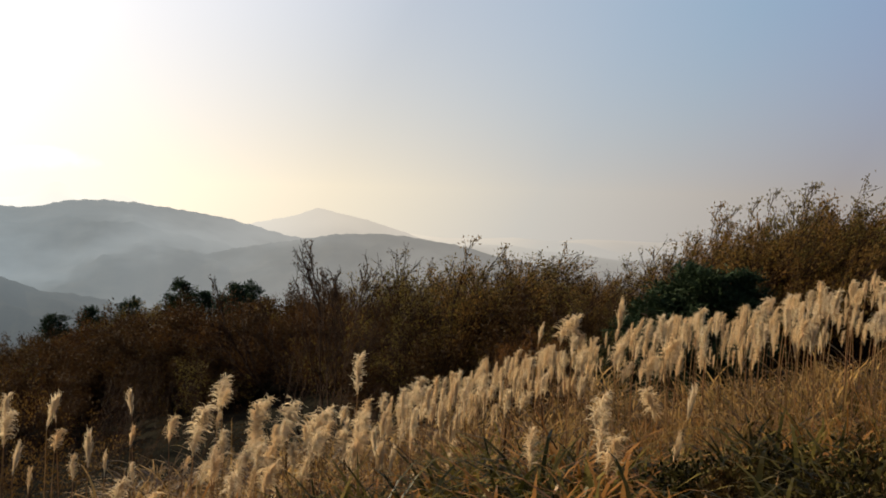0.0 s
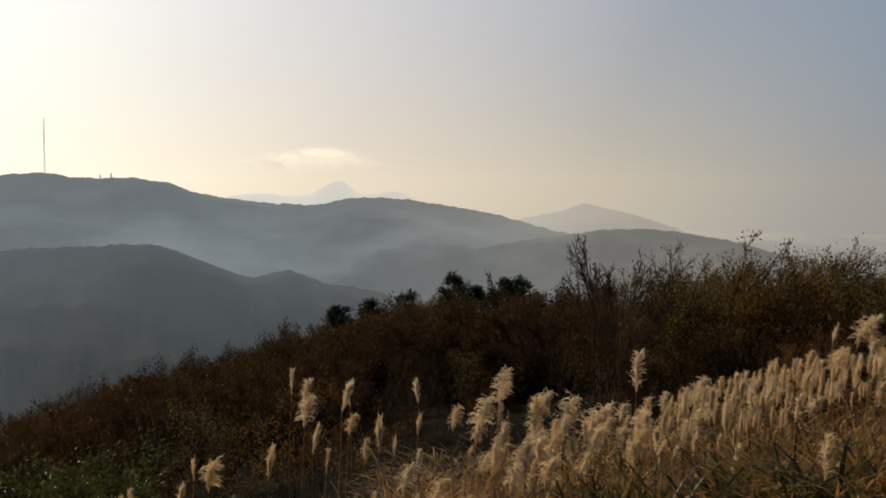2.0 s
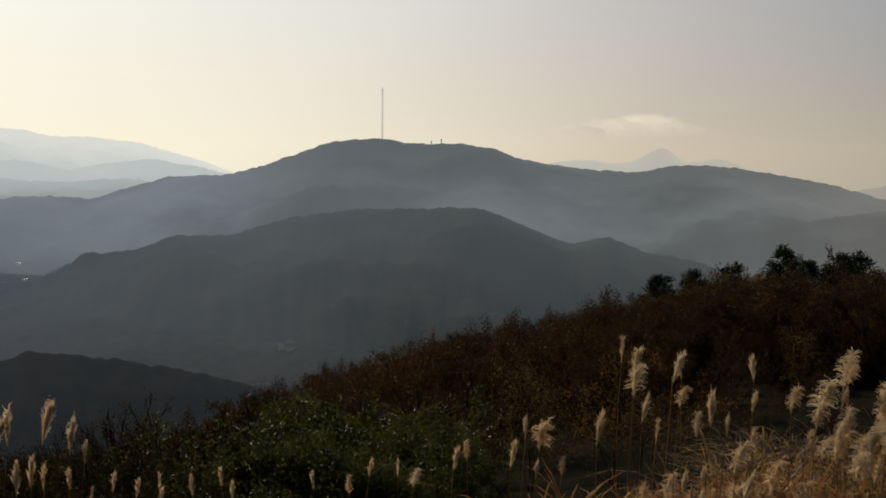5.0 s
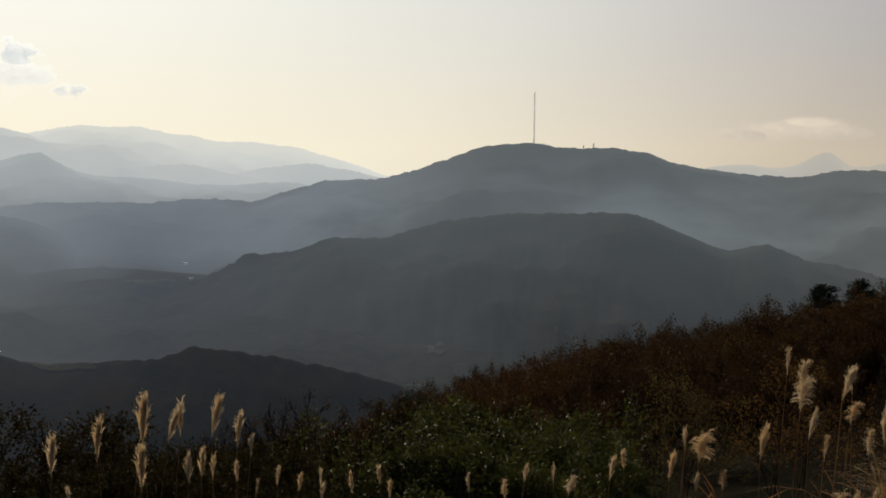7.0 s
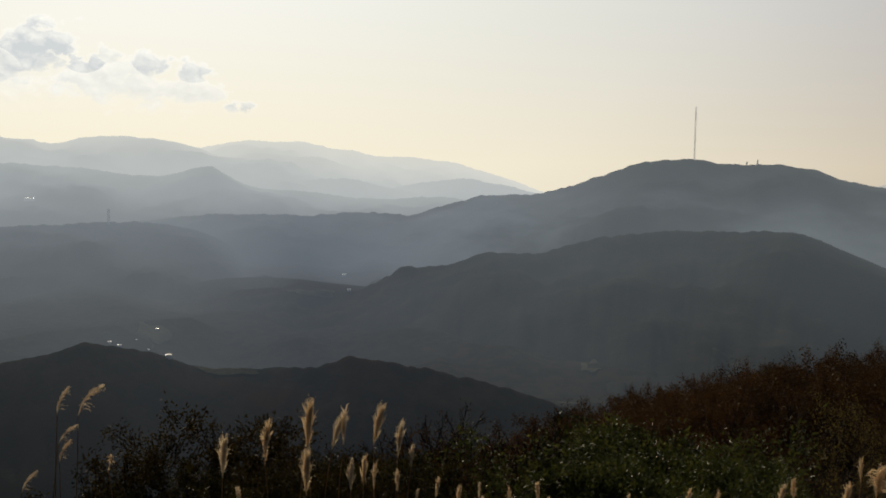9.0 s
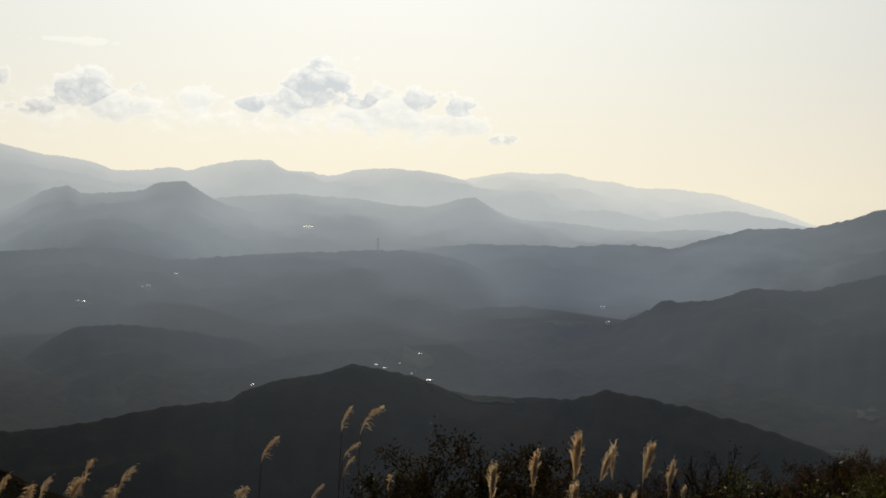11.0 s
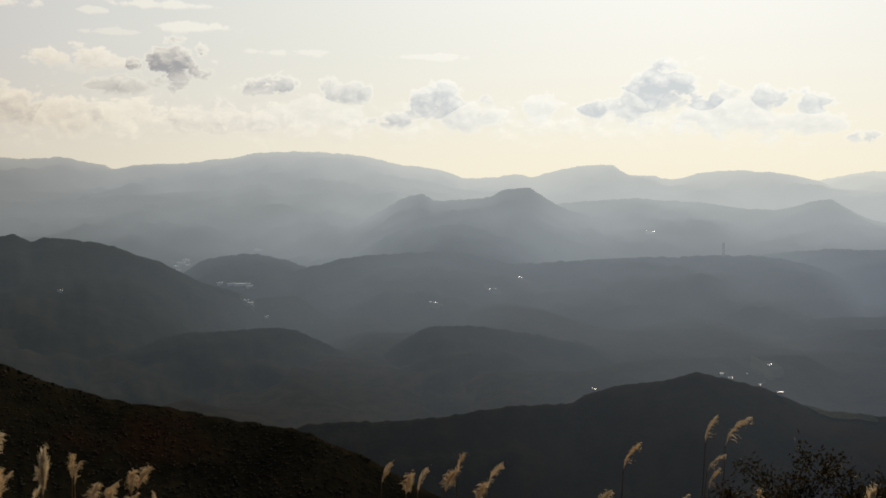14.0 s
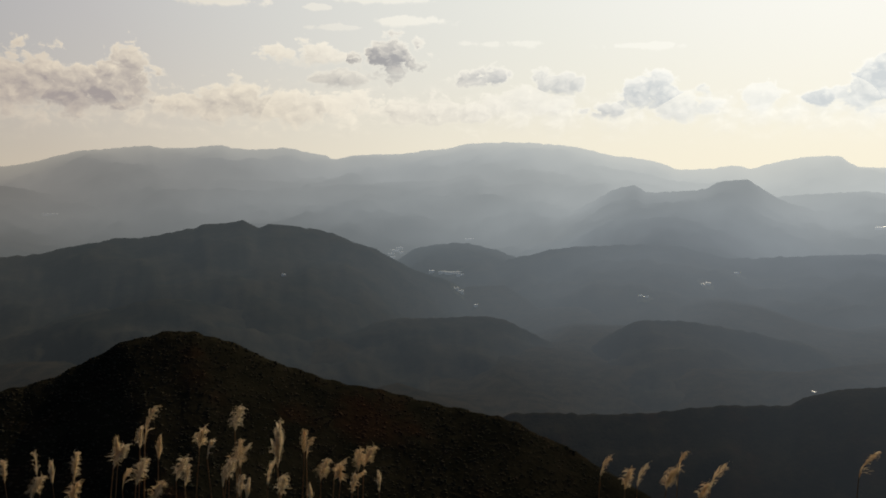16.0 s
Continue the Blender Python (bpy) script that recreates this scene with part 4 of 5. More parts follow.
BRIGHT_CLUMP = [(14.7, -12.9, 1.4), (14.5, -15.0, 1.1), (13.9, -12.2, 2.3), (13.5, -13.6, 1.5), (12.7, -15.0, 1.1), (12.6, -10.9, 2.0), (12.0, -11.5, 1.1), (11.8, -12.7, 1.1), (11.7, -13.7, 1.7), (10.9, -14.3, 1.5), (10.5, -12.3, 2.6), (10.1, -12.1, 1.9), (9.3, -12.2, 2.6), (8.6, -13.5, 1.5), (7.5, -12.3, 2.5), (6.9, -13.3, 1.7), (6.2, -12.4, 1.3), (5.5, -13.6, 1.8), (4.9, -12.6, 1.5), (4.6, -9.5, 2.2), (4.0, -11.9, 1.1), (3.2, -11.8, 1.1), (2.8, -13.0, 1.2), (2.3, -10.7, 1.7)]
ABOVE_NEAR_HILL = [(120.3, -13.6, 1.1), (120.1, -14.4, 1.1), (118.8, -13.3, 1.1), (118.1, -13.8, 1.1), (117.5, -14.8, 1.1), (117.1, -13.3, 1.4), (116.0, -13.1, 1.3), (115.6, -14.2, 1.1), (115.4, -12.6, 1.2), (114.8, -14.0, 1.3), (114.5, -12.4, 1.1), (114.3, -15.0, 1.1), (114.0, -11.6, 1.7), (113.5, -13.0, 1.2), (113.0, -13.8, 1.2), (111.9, -14.6, 1.1), (111.6, -12.5, 1.1), (111.3, -13.3, 1.1), (110.9, -14.5, 1.1), (110.4, -14.0, 1.1), (110.0, -14.7, 1.1), (109.9, -13.7, 1.1), (109.5, -13.5, 1.1), (109.1, -15.4, 1.1), (108.8, -11.8, 1.2), (108.7, -13.3, 1.4), (107.9, -13.4, 1.1), (107.9, -14.5, 1.3), (107.5, -12.3, 2.2), (107.2, -15.3, 1.1), (106.3, -13.0, 1.2), (106.0, -14.6, 1.1), (105.9, -13.5, 1.1), (105.3, -15.6, 1.1), (104.7, -14.7, 1.1), (103.8, -15.3, 1.1), (103.1, -14.0, 1.1), (103.1, -14.8, 1.1), (102.7, -15.2, 1.1)]
LAST_RIM = [(104.6, -14.6, 1.1), (103.0, -14.0, 1.1), (90.5, -14.5, 1.1), (89.4, -15.1, 1.1), (87.8, -14.8, 1.2), (87.0, -14.9, 1.2), (86.3, -14.1, 1.1), (85.9, -15.4, 1.1), (84.4, -14.5, 1.4), (79.3, -15.8, 1.1), (75.5, -15.8, 1.1)]
NODDERS = [(77.4, -13.5, 1.4), (73.5, -13.7, 1.1), (73.1, -11.6, 1.7), (72.8, -12.0, 1.3), (72.2, -14.7, 1.1), (71.0, -15.2, 1.1)]
# bearing, distance, height, plume length
SLOPE_EDGE = [(1.6, 8.1, 1.29, 0.23), (-2.0, 9.0, 1.59, 0.25), (-2.3, 8.7, 1.46, 0.25), (-3.7, 9.2, 1.66, 0.21), (-5.1, 9.7, 1.86, 0.19), (-6.6, 9.8, 1.89, 0.28), (-7.6, 9.9, 1.89, 0.33), (-10.0, 10.1, 2.0, 0.34), (-9.1, 8.2, 1.14, 0.28), (-9.1, 7.8, 1.0, 0.36), (-13.8, 8.6, 1.18, 0.29), (-12.3, 8.5, 1.21, 0.29), (-5.2, 7.6, 0.95, 0.35), (-13.0, 7.5, 0.85, 0.26), (-9.6, 7.4, 0.85, 0.3)]


def stalk(az, tip, long, kind, group):
    r = float(np.interp(tip, (-18.5, -16, -12, -9), (8.2, 8.6, 9.4, 10.3))) if az < 66 else float(np.interp(tip, (-17, -12), (6.9, 8.0)))
    p = polar(az, r)
    silver_grass(az, r, max(EYE + r * math.tan(radians(tip)) - ground_z(p[0], p[1]), 0.8), r * radians(long), kind, group)


for rows, kinds, group in (
        (BY_THE_BUSH, ("upright", "upright", "upright", "slim"), "silver grass beside the leafy bush"),
        (ON_THE_RIM, ("upright", "club", "upright", "slim", "fan"), "silver grass on the rim of the slope"),
        (BRIGHT_CLUMP, ("fan", "club", "fan"), "bright silver grass clump"),
        (ABOVE_NEAR_HILL, ("club", "fan", "nodding", "upright", "fan"), "silver grass above the near hill"),
        (LAST_RIM, ("nodding", "fan"), "silver grass above the near hill"),
        (NODDERS, ("nodding",), "nodding silver grass over the valley")):
    for i, row in enumerate(rows):
        stalk(*row, kinds[i % len(kinds)], group)
for i, row in enumerate(SLOPE_EDGE):
    silver_grass(*row, ("club", "upright", "fan")[i % 3], "silver grass on the slope edge")

MORE_RNG = np.random.default_rng(17)
for count, lo, hi, near, far, low, high, kinds, group in (
        (30, 5.0, 14.0, 8.2, 9.8, 1.0, 1.45, ("fan", "club", "fan"), "bright silver grass clump"),
        (18, -1.0, 5.5, 8.2, 9.8, 0.9, 1.35, ("club", "upright"), "silver grass on the slope edge"),
        (16, 13.5, 24.0, 7.6, 9.2, 0.8, 1.2, ("fan", "upright", "slim"), "silver grass on the rim of the slope")):
    for i in range(count):
        silver_grass(MORE_RNG.uniform(lo, hi), MORE_RNG.uniform(near, far), MORE_RNG.uniform(low, high), MORE_RNG.uniform(0.18, 0.30), kinds[i % len(kinds)], group)

# the sunny field on the slope: the heads fill a band below the skyline of the field
FIELD_TOP = ((-34.0, -2.0), (-23.7, -3.8), (-17.0, -5.9), (-10.2, -7.2), (-3.3, -9.6), (3.0, -11.7))     # bearing, degrees
FIELD_DEEP = ((-34.0, 3.4), (-23.7, 2.7), (-17.0, 2.4), (-10.2, 2.9), (-3.3, 2.4), (3.0, 1.8))


def along(line, az):
    return float(np.interp(az, [a for a, b in line], [b for a, b in line]))


def field_spot(rng, near, far):
    """A place in the field and the height of the stalk that grows there."""
    while True:
        az, r = rng.uniform(-33, 3), rng.uniform(near, far)
        p = polar(az, r)
        z = ground_z(p[0], p[1])
        tall = EYE + r * math.tan(radians(along(FIELD_TOP, az) - along(FIELD_DEEP, az) * rng.uniform(0.02, 1.0) ** 1.3)) - z
        if 0.85 < tall < 1.95:
            return az, r, p, z, tall


FIELD_RNG = np.random.default_rng(11)
for i in range(210):
    az, r, p, z, tall = field_spot(FIELD_RNG, 8.6, 12.5)
    silver_grass(az, r, tall, FIELD_RNG.uniform(0.18, 0.28), ("club", "upright", "club", "fan")[i % 4], "silver grass field")


def far_plumes():
    """The rest of the field, too many to count."""
    rng = np.random.default_rng(12)
    s = Soup()
    for i in range(420):
        az, r, p, z, h = field_spot(rng, 9.5, 16.0)
        size = rng.uniform(0.18, 0.27)
        src = PLUMES["upright"][i % 4] if i % 3 == 0 else PLUMES["club"][i % 5]
        turn = radians(az) + rng.normal(0, 0.6)
        c, d = math.cos(turn) * size, math.sin(turn) * size
        start = len(s.v)
        n = len(src.vertices)
        co = np.empty(n * 3)
        src.vertices.foreach_get("co", co)
        co = co.reshape(-1, 3)
        moved = np.stack([co[:, 0] * c - co[:, 1] * d + p[0], co[:, 0] * d + co[:, 1] * c + p[1], co[:, 2] * size + z + h - size * 0.86], 1)
        s.v += list(moved)
        s.f += [tuple(start + v for v in src.polygons[k].vertices) for k in range(0, len(src.polygons), 2)]
    ob = new("grass_field", s.mesh("grass_field", M_PLUME))
    tagged(ob, "field of cream silver grass plumes on the slope", "grass", kind="stuff")


far_plumes()


def blades_over(name, label, seed, count, area, mat, tall, width=0.010, gaps=-0.1):
    rng = np.random.default_rng(seed)
    s = Soup()
    lo, hi, near, far = area
    made = 0
    while made < count:
        az, r = rng.uniform(lo, hi), math.sqrt(rng.uniform(near ** 2, far ** 2))
        p = polar(az, r)
        if noise.noise((p[0] * 1.7, p[1] * 1.7, seed)) < gaps:
            continue
        z = ground_z(p[0], p[1])
        grown = tall * (0.75 + 0.7 * noise.noise((p[0] * 0.7, p[1] * 0.7, seed + 5.0)) + rng.uniform(-0.1, 0.25))
        for k in range(8):
            base = np.array((p[0] + rng.normal(0, 0.12), p[1] + rng.normal(0, 0.12), z + rng.uniform(0, 0.3) * grown))
            blade(s, rng, base, rng.uniform(0.6, 1.1) * grown, width * rng.uniform(0.6, 1.2), rng.uniform(0.15, 0.9), rng.uniform(0.8, 2.6))
        made += 8
    ob = new(name, s.mesh(name, mat))
    tagged(ob, label, "grass", kind="stuff")


blades_over("straw_grass", "dry straw-coloured grass blades on the sunny slope", 21, 11000, (-34, 18, 8.2, 15.0), M_STRAW, 1.05, 0.012, -0.2)
blades_over("fallen_straw", "short tangled straw blades in front of the plumes", 24, 5000, (-34, 16, 4.8, 9.0), M_STRAW, 0.75, 0.016, 0.05)
blades_over("green_grass", "half-green arching grass blades among the dry ones", 22, 9000, (-34, 8, 4.5, 10.0), M_GREENBLADE, 0.85, 0.017, -0.05)
blades_over("rim_grass", "dry grass blades along the rim of the slope", 23, 4500, (15, 124, 5.0, 9.5), M_STRAW, 0.75)

blades_over("corner_grass", "tangled pale straw on the brow of the slope", 25, 2600, (13, 29, 7.8, 10.2), M_STRAW, 1.0, 0.012, -0.1)

# ---------------------------------------------------------------- shrubs and trees


def branching(seed, height, stems, spread, lean, depth=2, twigs=6, radius=0.018, curl=0.12, lift=0.25, thin=0.0035, fork=1.0):
    """Stems forking into twigs. Returns the wood and the places where leaves may grow."""
    rng = np.random.default_rng(seed)
    wood, tips = Soup(), []

    def grow(p, way, length, rad, level):
        n = 5 if level == 0 else 2 if level == 1 else 1
        pts = [p]
        ways = [way]
        for k in range(n):
            way = unit(way + rng.normal(0, curl, 3) + np.array((lean[0], lean[1], lift)) * 0.22)
            p = p + way * length / n
            pts.append(p)
            ways.append(way)
        wood.tube(pts, list(np.maximum(np.linspace(rad, rad * 0.35, n + 1), thin)), 3)
        if level >= 1:
            for t in (0.35, 0.7, 1.0):
                i = min(int(t * n), n - 1)
                tips.append((pts[i] + (pts[i + 1] - pts[i]) * (t * n - i), ways[i + 1], level))
        if level < depth:
            for k in range(twigs if level == 0 else max(3, twigs - 2)):
                t = rng.uniform(0.25, 1.0)
                i = min(int(t * n), n - 1)
                q = pts[i] + (pts[i + 1] - pts[i]) * (t * n - i)
                side = unit(cross(ways[i], rng.normal(0, 1, 3)))
                grow(q, unit(ways[i] + side * fork * rng.uniform(0.45, 0.95)), length * rng.uniform(0.28, 0.5) * (1.15 - 0.5 * t), rad * 0.5, level + 1)

    for k in range(stems):
        a = rng.uniform(0, 2 * math.pi)
        base = np.array((math.cos(a), math.sin(a), 0.0)) * rng.uniform(0, 0.12) * height
        way = unit(np.array((math.cos(a) * spread + lean[0], math.sin(a) * spread + lean[1], 1.0)) + rng.normal(0, 0.15, 3))
        grow(base + np.array((0, 0, -0.1)), way, height * rng.uniform(0.75, 1.05), radius * rng.uniform(0.7, 1.2), 0)
    return wood, tips, rng


def foliage(tips, rng, per_tip, size, fuzz=0.08, folded=False):
    s = Soup()
    for q, w, level in tips:
        for k in range(rng.poisson(per_tip)):
            d = unit(w * 0.6 + rng.normal(0, 0.7, 3))
            (s.leaf if folded else s.shard)(q + rng.normal(0, fuzz, 3), d, unit(cross(d, rng.normal(0, 1, 3))), size * rng.uniform(0.8, 1.5), size * (0.26 if folded else 0.36))
    return s


class Kind:
    """One kind of shrub, built once and set out many times."""

    def __init__(self, name, label, category, seeds, wood_mat, leaf_mat, per_tip, size, fuzz=0.08, leaf_name="foliage", folded=False, **shape):
        self.name, self.label, self.category, self.leaf_name = name, label, category, leaf_name
        self.meshes = []
        for sd in seeds:
            wood, tips, rng = branching(sd, **shape)
            leaves = foliage(tips, rng, per_tip, size, fuzz, folded) if per_tip > 0 else None
            top = float(np.quantile([v[2] for v in (leaves.v if leaves and len(leaves.v) > 900 else wood.v)], 0.985))
            self.meshes.append((wood.mesh("woody_stem", wood_mat), leaves.mesh(leaf_name, leaf_mat) if leaves and leaves.f else None, top))
        self.rng = np.random.default_rng(seeds[0])

    def put(self, az, r, height, turn=None, group="", z=None, label=""):
        p = polar(az, r)
        wood, leaves, grown = self.meshes[self.rng.integers(len(self.meshes))]
        k = height / grown
        top = new(self.name)
        a = self.rng.uniform(-25, 25) if turn is None else turn
        top.matrix_world = pose(p[0], p[1], ground_z(p[0], p[1]) if z is None else z, 0, 0, a) @ Matrix.Diagonal((k, k, k, 1))
        child("woody_stem", wood, top)
        if leaves:
            child(self.leaf_name, leaves, top)
        tagged(top, label or self.label, self.category, group)


WINDY = (0.28, -0.05)
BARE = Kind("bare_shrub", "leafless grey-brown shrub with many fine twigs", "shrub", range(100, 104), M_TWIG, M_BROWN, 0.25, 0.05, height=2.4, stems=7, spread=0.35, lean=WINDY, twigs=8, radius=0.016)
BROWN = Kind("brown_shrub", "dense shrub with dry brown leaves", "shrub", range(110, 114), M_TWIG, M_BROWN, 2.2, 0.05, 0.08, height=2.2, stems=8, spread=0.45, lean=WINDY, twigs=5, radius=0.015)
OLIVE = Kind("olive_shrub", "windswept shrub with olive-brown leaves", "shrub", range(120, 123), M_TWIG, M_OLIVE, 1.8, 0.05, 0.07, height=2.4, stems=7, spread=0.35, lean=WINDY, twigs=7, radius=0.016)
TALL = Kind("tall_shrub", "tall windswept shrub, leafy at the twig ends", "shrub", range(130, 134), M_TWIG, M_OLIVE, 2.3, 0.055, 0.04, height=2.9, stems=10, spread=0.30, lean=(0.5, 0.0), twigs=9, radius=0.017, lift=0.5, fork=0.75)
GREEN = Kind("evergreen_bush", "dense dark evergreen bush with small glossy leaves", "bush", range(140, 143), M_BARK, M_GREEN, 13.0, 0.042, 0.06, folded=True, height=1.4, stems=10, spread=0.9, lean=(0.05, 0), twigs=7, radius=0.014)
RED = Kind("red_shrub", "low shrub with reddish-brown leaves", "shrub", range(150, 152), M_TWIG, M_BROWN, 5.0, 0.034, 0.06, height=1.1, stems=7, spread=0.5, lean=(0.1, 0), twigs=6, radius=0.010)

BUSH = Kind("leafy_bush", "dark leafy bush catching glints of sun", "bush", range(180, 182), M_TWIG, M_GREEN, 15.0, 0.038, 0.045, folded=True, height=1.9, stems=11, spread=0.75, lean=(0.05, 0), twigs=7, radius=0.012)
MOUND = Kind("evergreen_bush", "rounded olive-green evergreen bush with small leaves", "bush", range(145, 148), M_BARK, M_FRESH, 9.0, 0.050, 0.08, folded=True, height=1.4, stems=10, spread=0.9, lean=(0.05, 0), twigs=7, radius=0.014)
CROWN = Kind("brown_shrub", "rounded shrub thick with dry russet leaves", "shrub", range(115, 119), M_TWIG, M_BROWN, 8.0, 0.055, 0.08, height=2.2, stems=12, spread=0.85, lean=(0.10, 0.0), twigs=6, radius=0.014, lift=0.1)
R = np.random.default_rng(31)
# skyline of the brush: bearing, degrees
BROW = ((-6.0, -4.4), (0.0, -4.6), (5.0, -5.6), (14.0, -6.6), (20.6, -7.6), (24.0, -8.7), (27.0, -9.5), (29.6, -10.2), (32.5, -10.55), (35.9, -11.75), (38.7, -12.5), (42.0, -13.6), (44.0, -14.2), (46.5, -15.6), (50.0, -16.4))


def under_brow(az, r):
    p = polar(az, r)
    return EYE + r * math.tan(radians(along(BROW, az))) - ground_z(p[0], p[1])


# brown brush over the near ridge
placed = []
tries = 0
while len(placed) < 230 and tries < 8000:
    tries += 1
    az = R.uniform(-12, 50)
    r = math.sqrt(R.uniform(15 ** 2, 60 ** 2))
    p = polar(az, r)
    gap = 1.05 + r * 0.017
    if az > 30 and r < 19 or az > 44 and r > 30 or 4 < az < 12 and r < 21:
        continue
    if any((p[0] - q[0]) ** 2 + (p[1] - q[1]) ** 2 < gap * gap for q in placed):
        continue
    limit = under_brow(az, r) * 0.86
    if limit < 0.7:
        continue
    placed.append(p)
    pick = R.uniform()
    kind = (BARE if pick < 0.18 else OLIVE if pick < 0.45 else CROWN if pick < 0.6 else BROWN) if r < 26 or az < 12 else (OLIVE if pick < 0.18 else BROWN if pick < 0.3 else CROWN)
    kind.put(az, r, min(R.uniform(1.6, 2.5), limit), group="brush on the near ridge")
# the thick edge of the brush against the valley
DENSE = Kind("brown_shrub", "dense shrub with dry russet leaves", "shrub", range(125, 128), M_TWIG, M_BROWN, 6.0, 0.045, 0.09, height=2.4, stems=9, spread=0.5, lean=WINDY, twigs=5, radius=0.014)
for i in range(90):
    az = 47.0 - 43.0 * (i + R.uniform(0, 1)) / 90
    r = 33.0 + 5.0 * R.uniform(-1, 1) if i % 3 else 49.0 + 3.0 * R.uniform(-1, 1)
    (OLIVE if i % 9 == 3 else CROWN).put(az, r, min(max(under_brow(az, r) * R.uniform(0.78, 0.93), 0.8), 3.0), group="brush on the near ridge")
# taller shrubs above the grass field
SHRUB_TOP = ((-34.0, 0.3), (-23.5, -0.7), (-21.2, -1.2), (-18.9, -0.5), (-16.9, -0.4), (-14.6, -1.4), (-12.8, -2.4), (-11.0, -3.7), (-8.2, -4.4), (-5.7, -4.2), (0.0, -4.4), (5.0, -5.2))
for i in range(62):
    az = -33 + 21 * (i + R.uniform(0, 1)) / 62
    r = R.uniform(19, 25)
    p = polar(az, r)
    TALL.put(az, r, (EYE + r * math.tan(radians(along(SHRUB_TOP, az))) - ground_z(p[0], p[1])) * R.uniform(0.72, 1.04), group="tall shrubs above the field")
for i in range(48):
    az = -14 + 19 * (i + R.uniform(0, 1)) / 48
    r = R.uniform(19, 30)
    p = polar(az, r)
    tall = (EYE + r * math.tan(radians(along(SHRUB_TOP, az))) - ground_z(p[0], p[1])) * R.uniform(0.75, 1.08)
    (BARE if i % 4 == 0 else OLIVE if i % 4 == 2 else TALL).put(az, r, min(max(tall, 1.2), 3.6), group="windswept shrubs behind the grass")

LOWGREEN = Kind("leafy_undergrowth", "low dark olive leafy undergrowth among the grass", "bush", range(160, 163), M_STALK, M_GREEN, 4.5, 0.055, 0.07, folded=True, height=0.8, stems=8, spread=0.8, lean=(0, 0), twigs=6, radius=0.006)
for i in range(20):
    az = -29 + 16 * (i + R.uniform(0, 1)) / 20
    LOWGREEN.put(az, R.uniform(5.6, 7.4), R.uniform(0.35, 0.75) * (1.0 if az < -17 else 0.6), group="undergrowth on the slope")
RUST = Kind("rust_shrub", "tall shrub with rust-red autumn leaves", "shrub", range(170, 172), M_BARK, M_RUST, 2.4, 0.06, 0.06, height=2.8, stems=9, spread=0.3, lean=(0.2, 0.0), twigs=8, radius=0.016, lift=0.4)
YELLOW = Kind("yellow_shrub", "shrub with yellow-green autumn leaves", "shrub", range(174, 176), M_BARK, M_YELLOW, 2.6, 0.055, 0.06, height=2.4, stems=8, spread=0.35, lean=WINDY, twigs=7, radius=0.015)
for az, r, h in ((-22.6, 21.5, 2.7), (-24.2, 22.5, 2.8), (-25.8, 21.5, 2.7), (-4.8, 14.5, 1.5)):
    RUST.put(az, r, h, group="autumn shrubs")
for az, r, h in ((3.2, 23.0, 3.1), (2.2, 24.0, 2.9), (17.6, 47.0, 2.9), (16.4, 46.0, 2.8), (19.0, 45.0, 2.6), (10.5, 34.0, 2.5), (24.0, 44.0, 2.4), (23.0, 30.0, 2.0)):
    YELLOW.put(az, r, h, group="autumn shrubs")
# the evergreen mound and the bush by the plumes
MOUND_TOP = ((30.0, -18.8), (32.5, -17.4), (35.5, -15.6), (38.7, -14.3), (43.3, -15.0), (46.2, -15.4), (48.5, -17.2))
for i in range(26):
    az = 31.0 + 17.0 * (i + R.uniform(0.2, 0.8)) / 26
    r = (15.6, 14.2, 12.9)[i % 3] + R.uniform(-0.4, 0.4)
    p = polar(az, r)
    tall = EYE + r * math.tan(radians(along(MOUND_TOP, az) - (0.0, 0.9, 2.0)[i % 3])) - ground_z(p[0], p[1])
    MOUND.put(az, r, min(max(tall * R.uniform(0.88, 1.04), 0.6), 2.3), group="evergreen mound")
for az, r, h in ((64.5, 11.2, 2.35), (67.5, 11.0, 2.0), (62.0, 11.0, 1.95), (59.5, 11.2, 1.9), (57.0, 11.0, 1.85), (54.5, 11.3, 1.9), (66.0, 10.4, 1.8), (60.5, 10.0, 1.6), (56.0, 10.0, 1.6), (52.5, 11.0, 1.7), (63.3, 9.6, 1.5), (58.0, 9.4, 1.4)):
    BUSH.put(az, r, h * 0.86, group="leafy bushes by the plumes")
THICKET = Kind("bare_shrub", "thicket of fine dark leafless twigs", "shrub", range(105, 108), M_TWIG, M_BROWN, 0.7, 0.045, 0.05, height=2.2, stems=17, spread=0.5, lean=(0.08, 0.0), twigs=9, radius=0.012, thin=0.0045, lift=0.35, fork=0.8)
for az, r, h in ((52.0, 17.0, 2.5), (50.0, 18.0, 2.7), (48.0, 18.5, 2.6), (46.0, 19.0, 2.4), (54.0, 17.5, 2.2), (57.0, 16.0, 1.9), (44.5, 20.0, 2.3), (51.0, 15.5, 1.9),
                 (51.2, 14.5, 2.2), (49.3, 15.0, 2.5), (50.3, 14.0, 2.3), (48.3, 15.5, 2.2), (47.0, 15.0, 2.0), (45.8, 15.5, 2.1), (52.8, 14.2, 2.0), (48.8, 13.5, 1.9), (46.8, 13.8, 1.8), (50.8, 13.2, 1.7), (45.0, 16.5, 2.2), (55.5, 14.5, 1.8), (58.5, 14.0, 1.8), (60.5, 14.2, 1.9), (63.0, 13.8, 1.9)):
    THICKET.put(az, r, h, group="bare thicket")
for i in range(16):
    DENSE.put(R.uniform(44.5, 53.0), R.uniform(15.0, 19.0), R.uniform(1.6, 2.15), group="bare thicket", label="dense dark shrub with a few russet leaves")
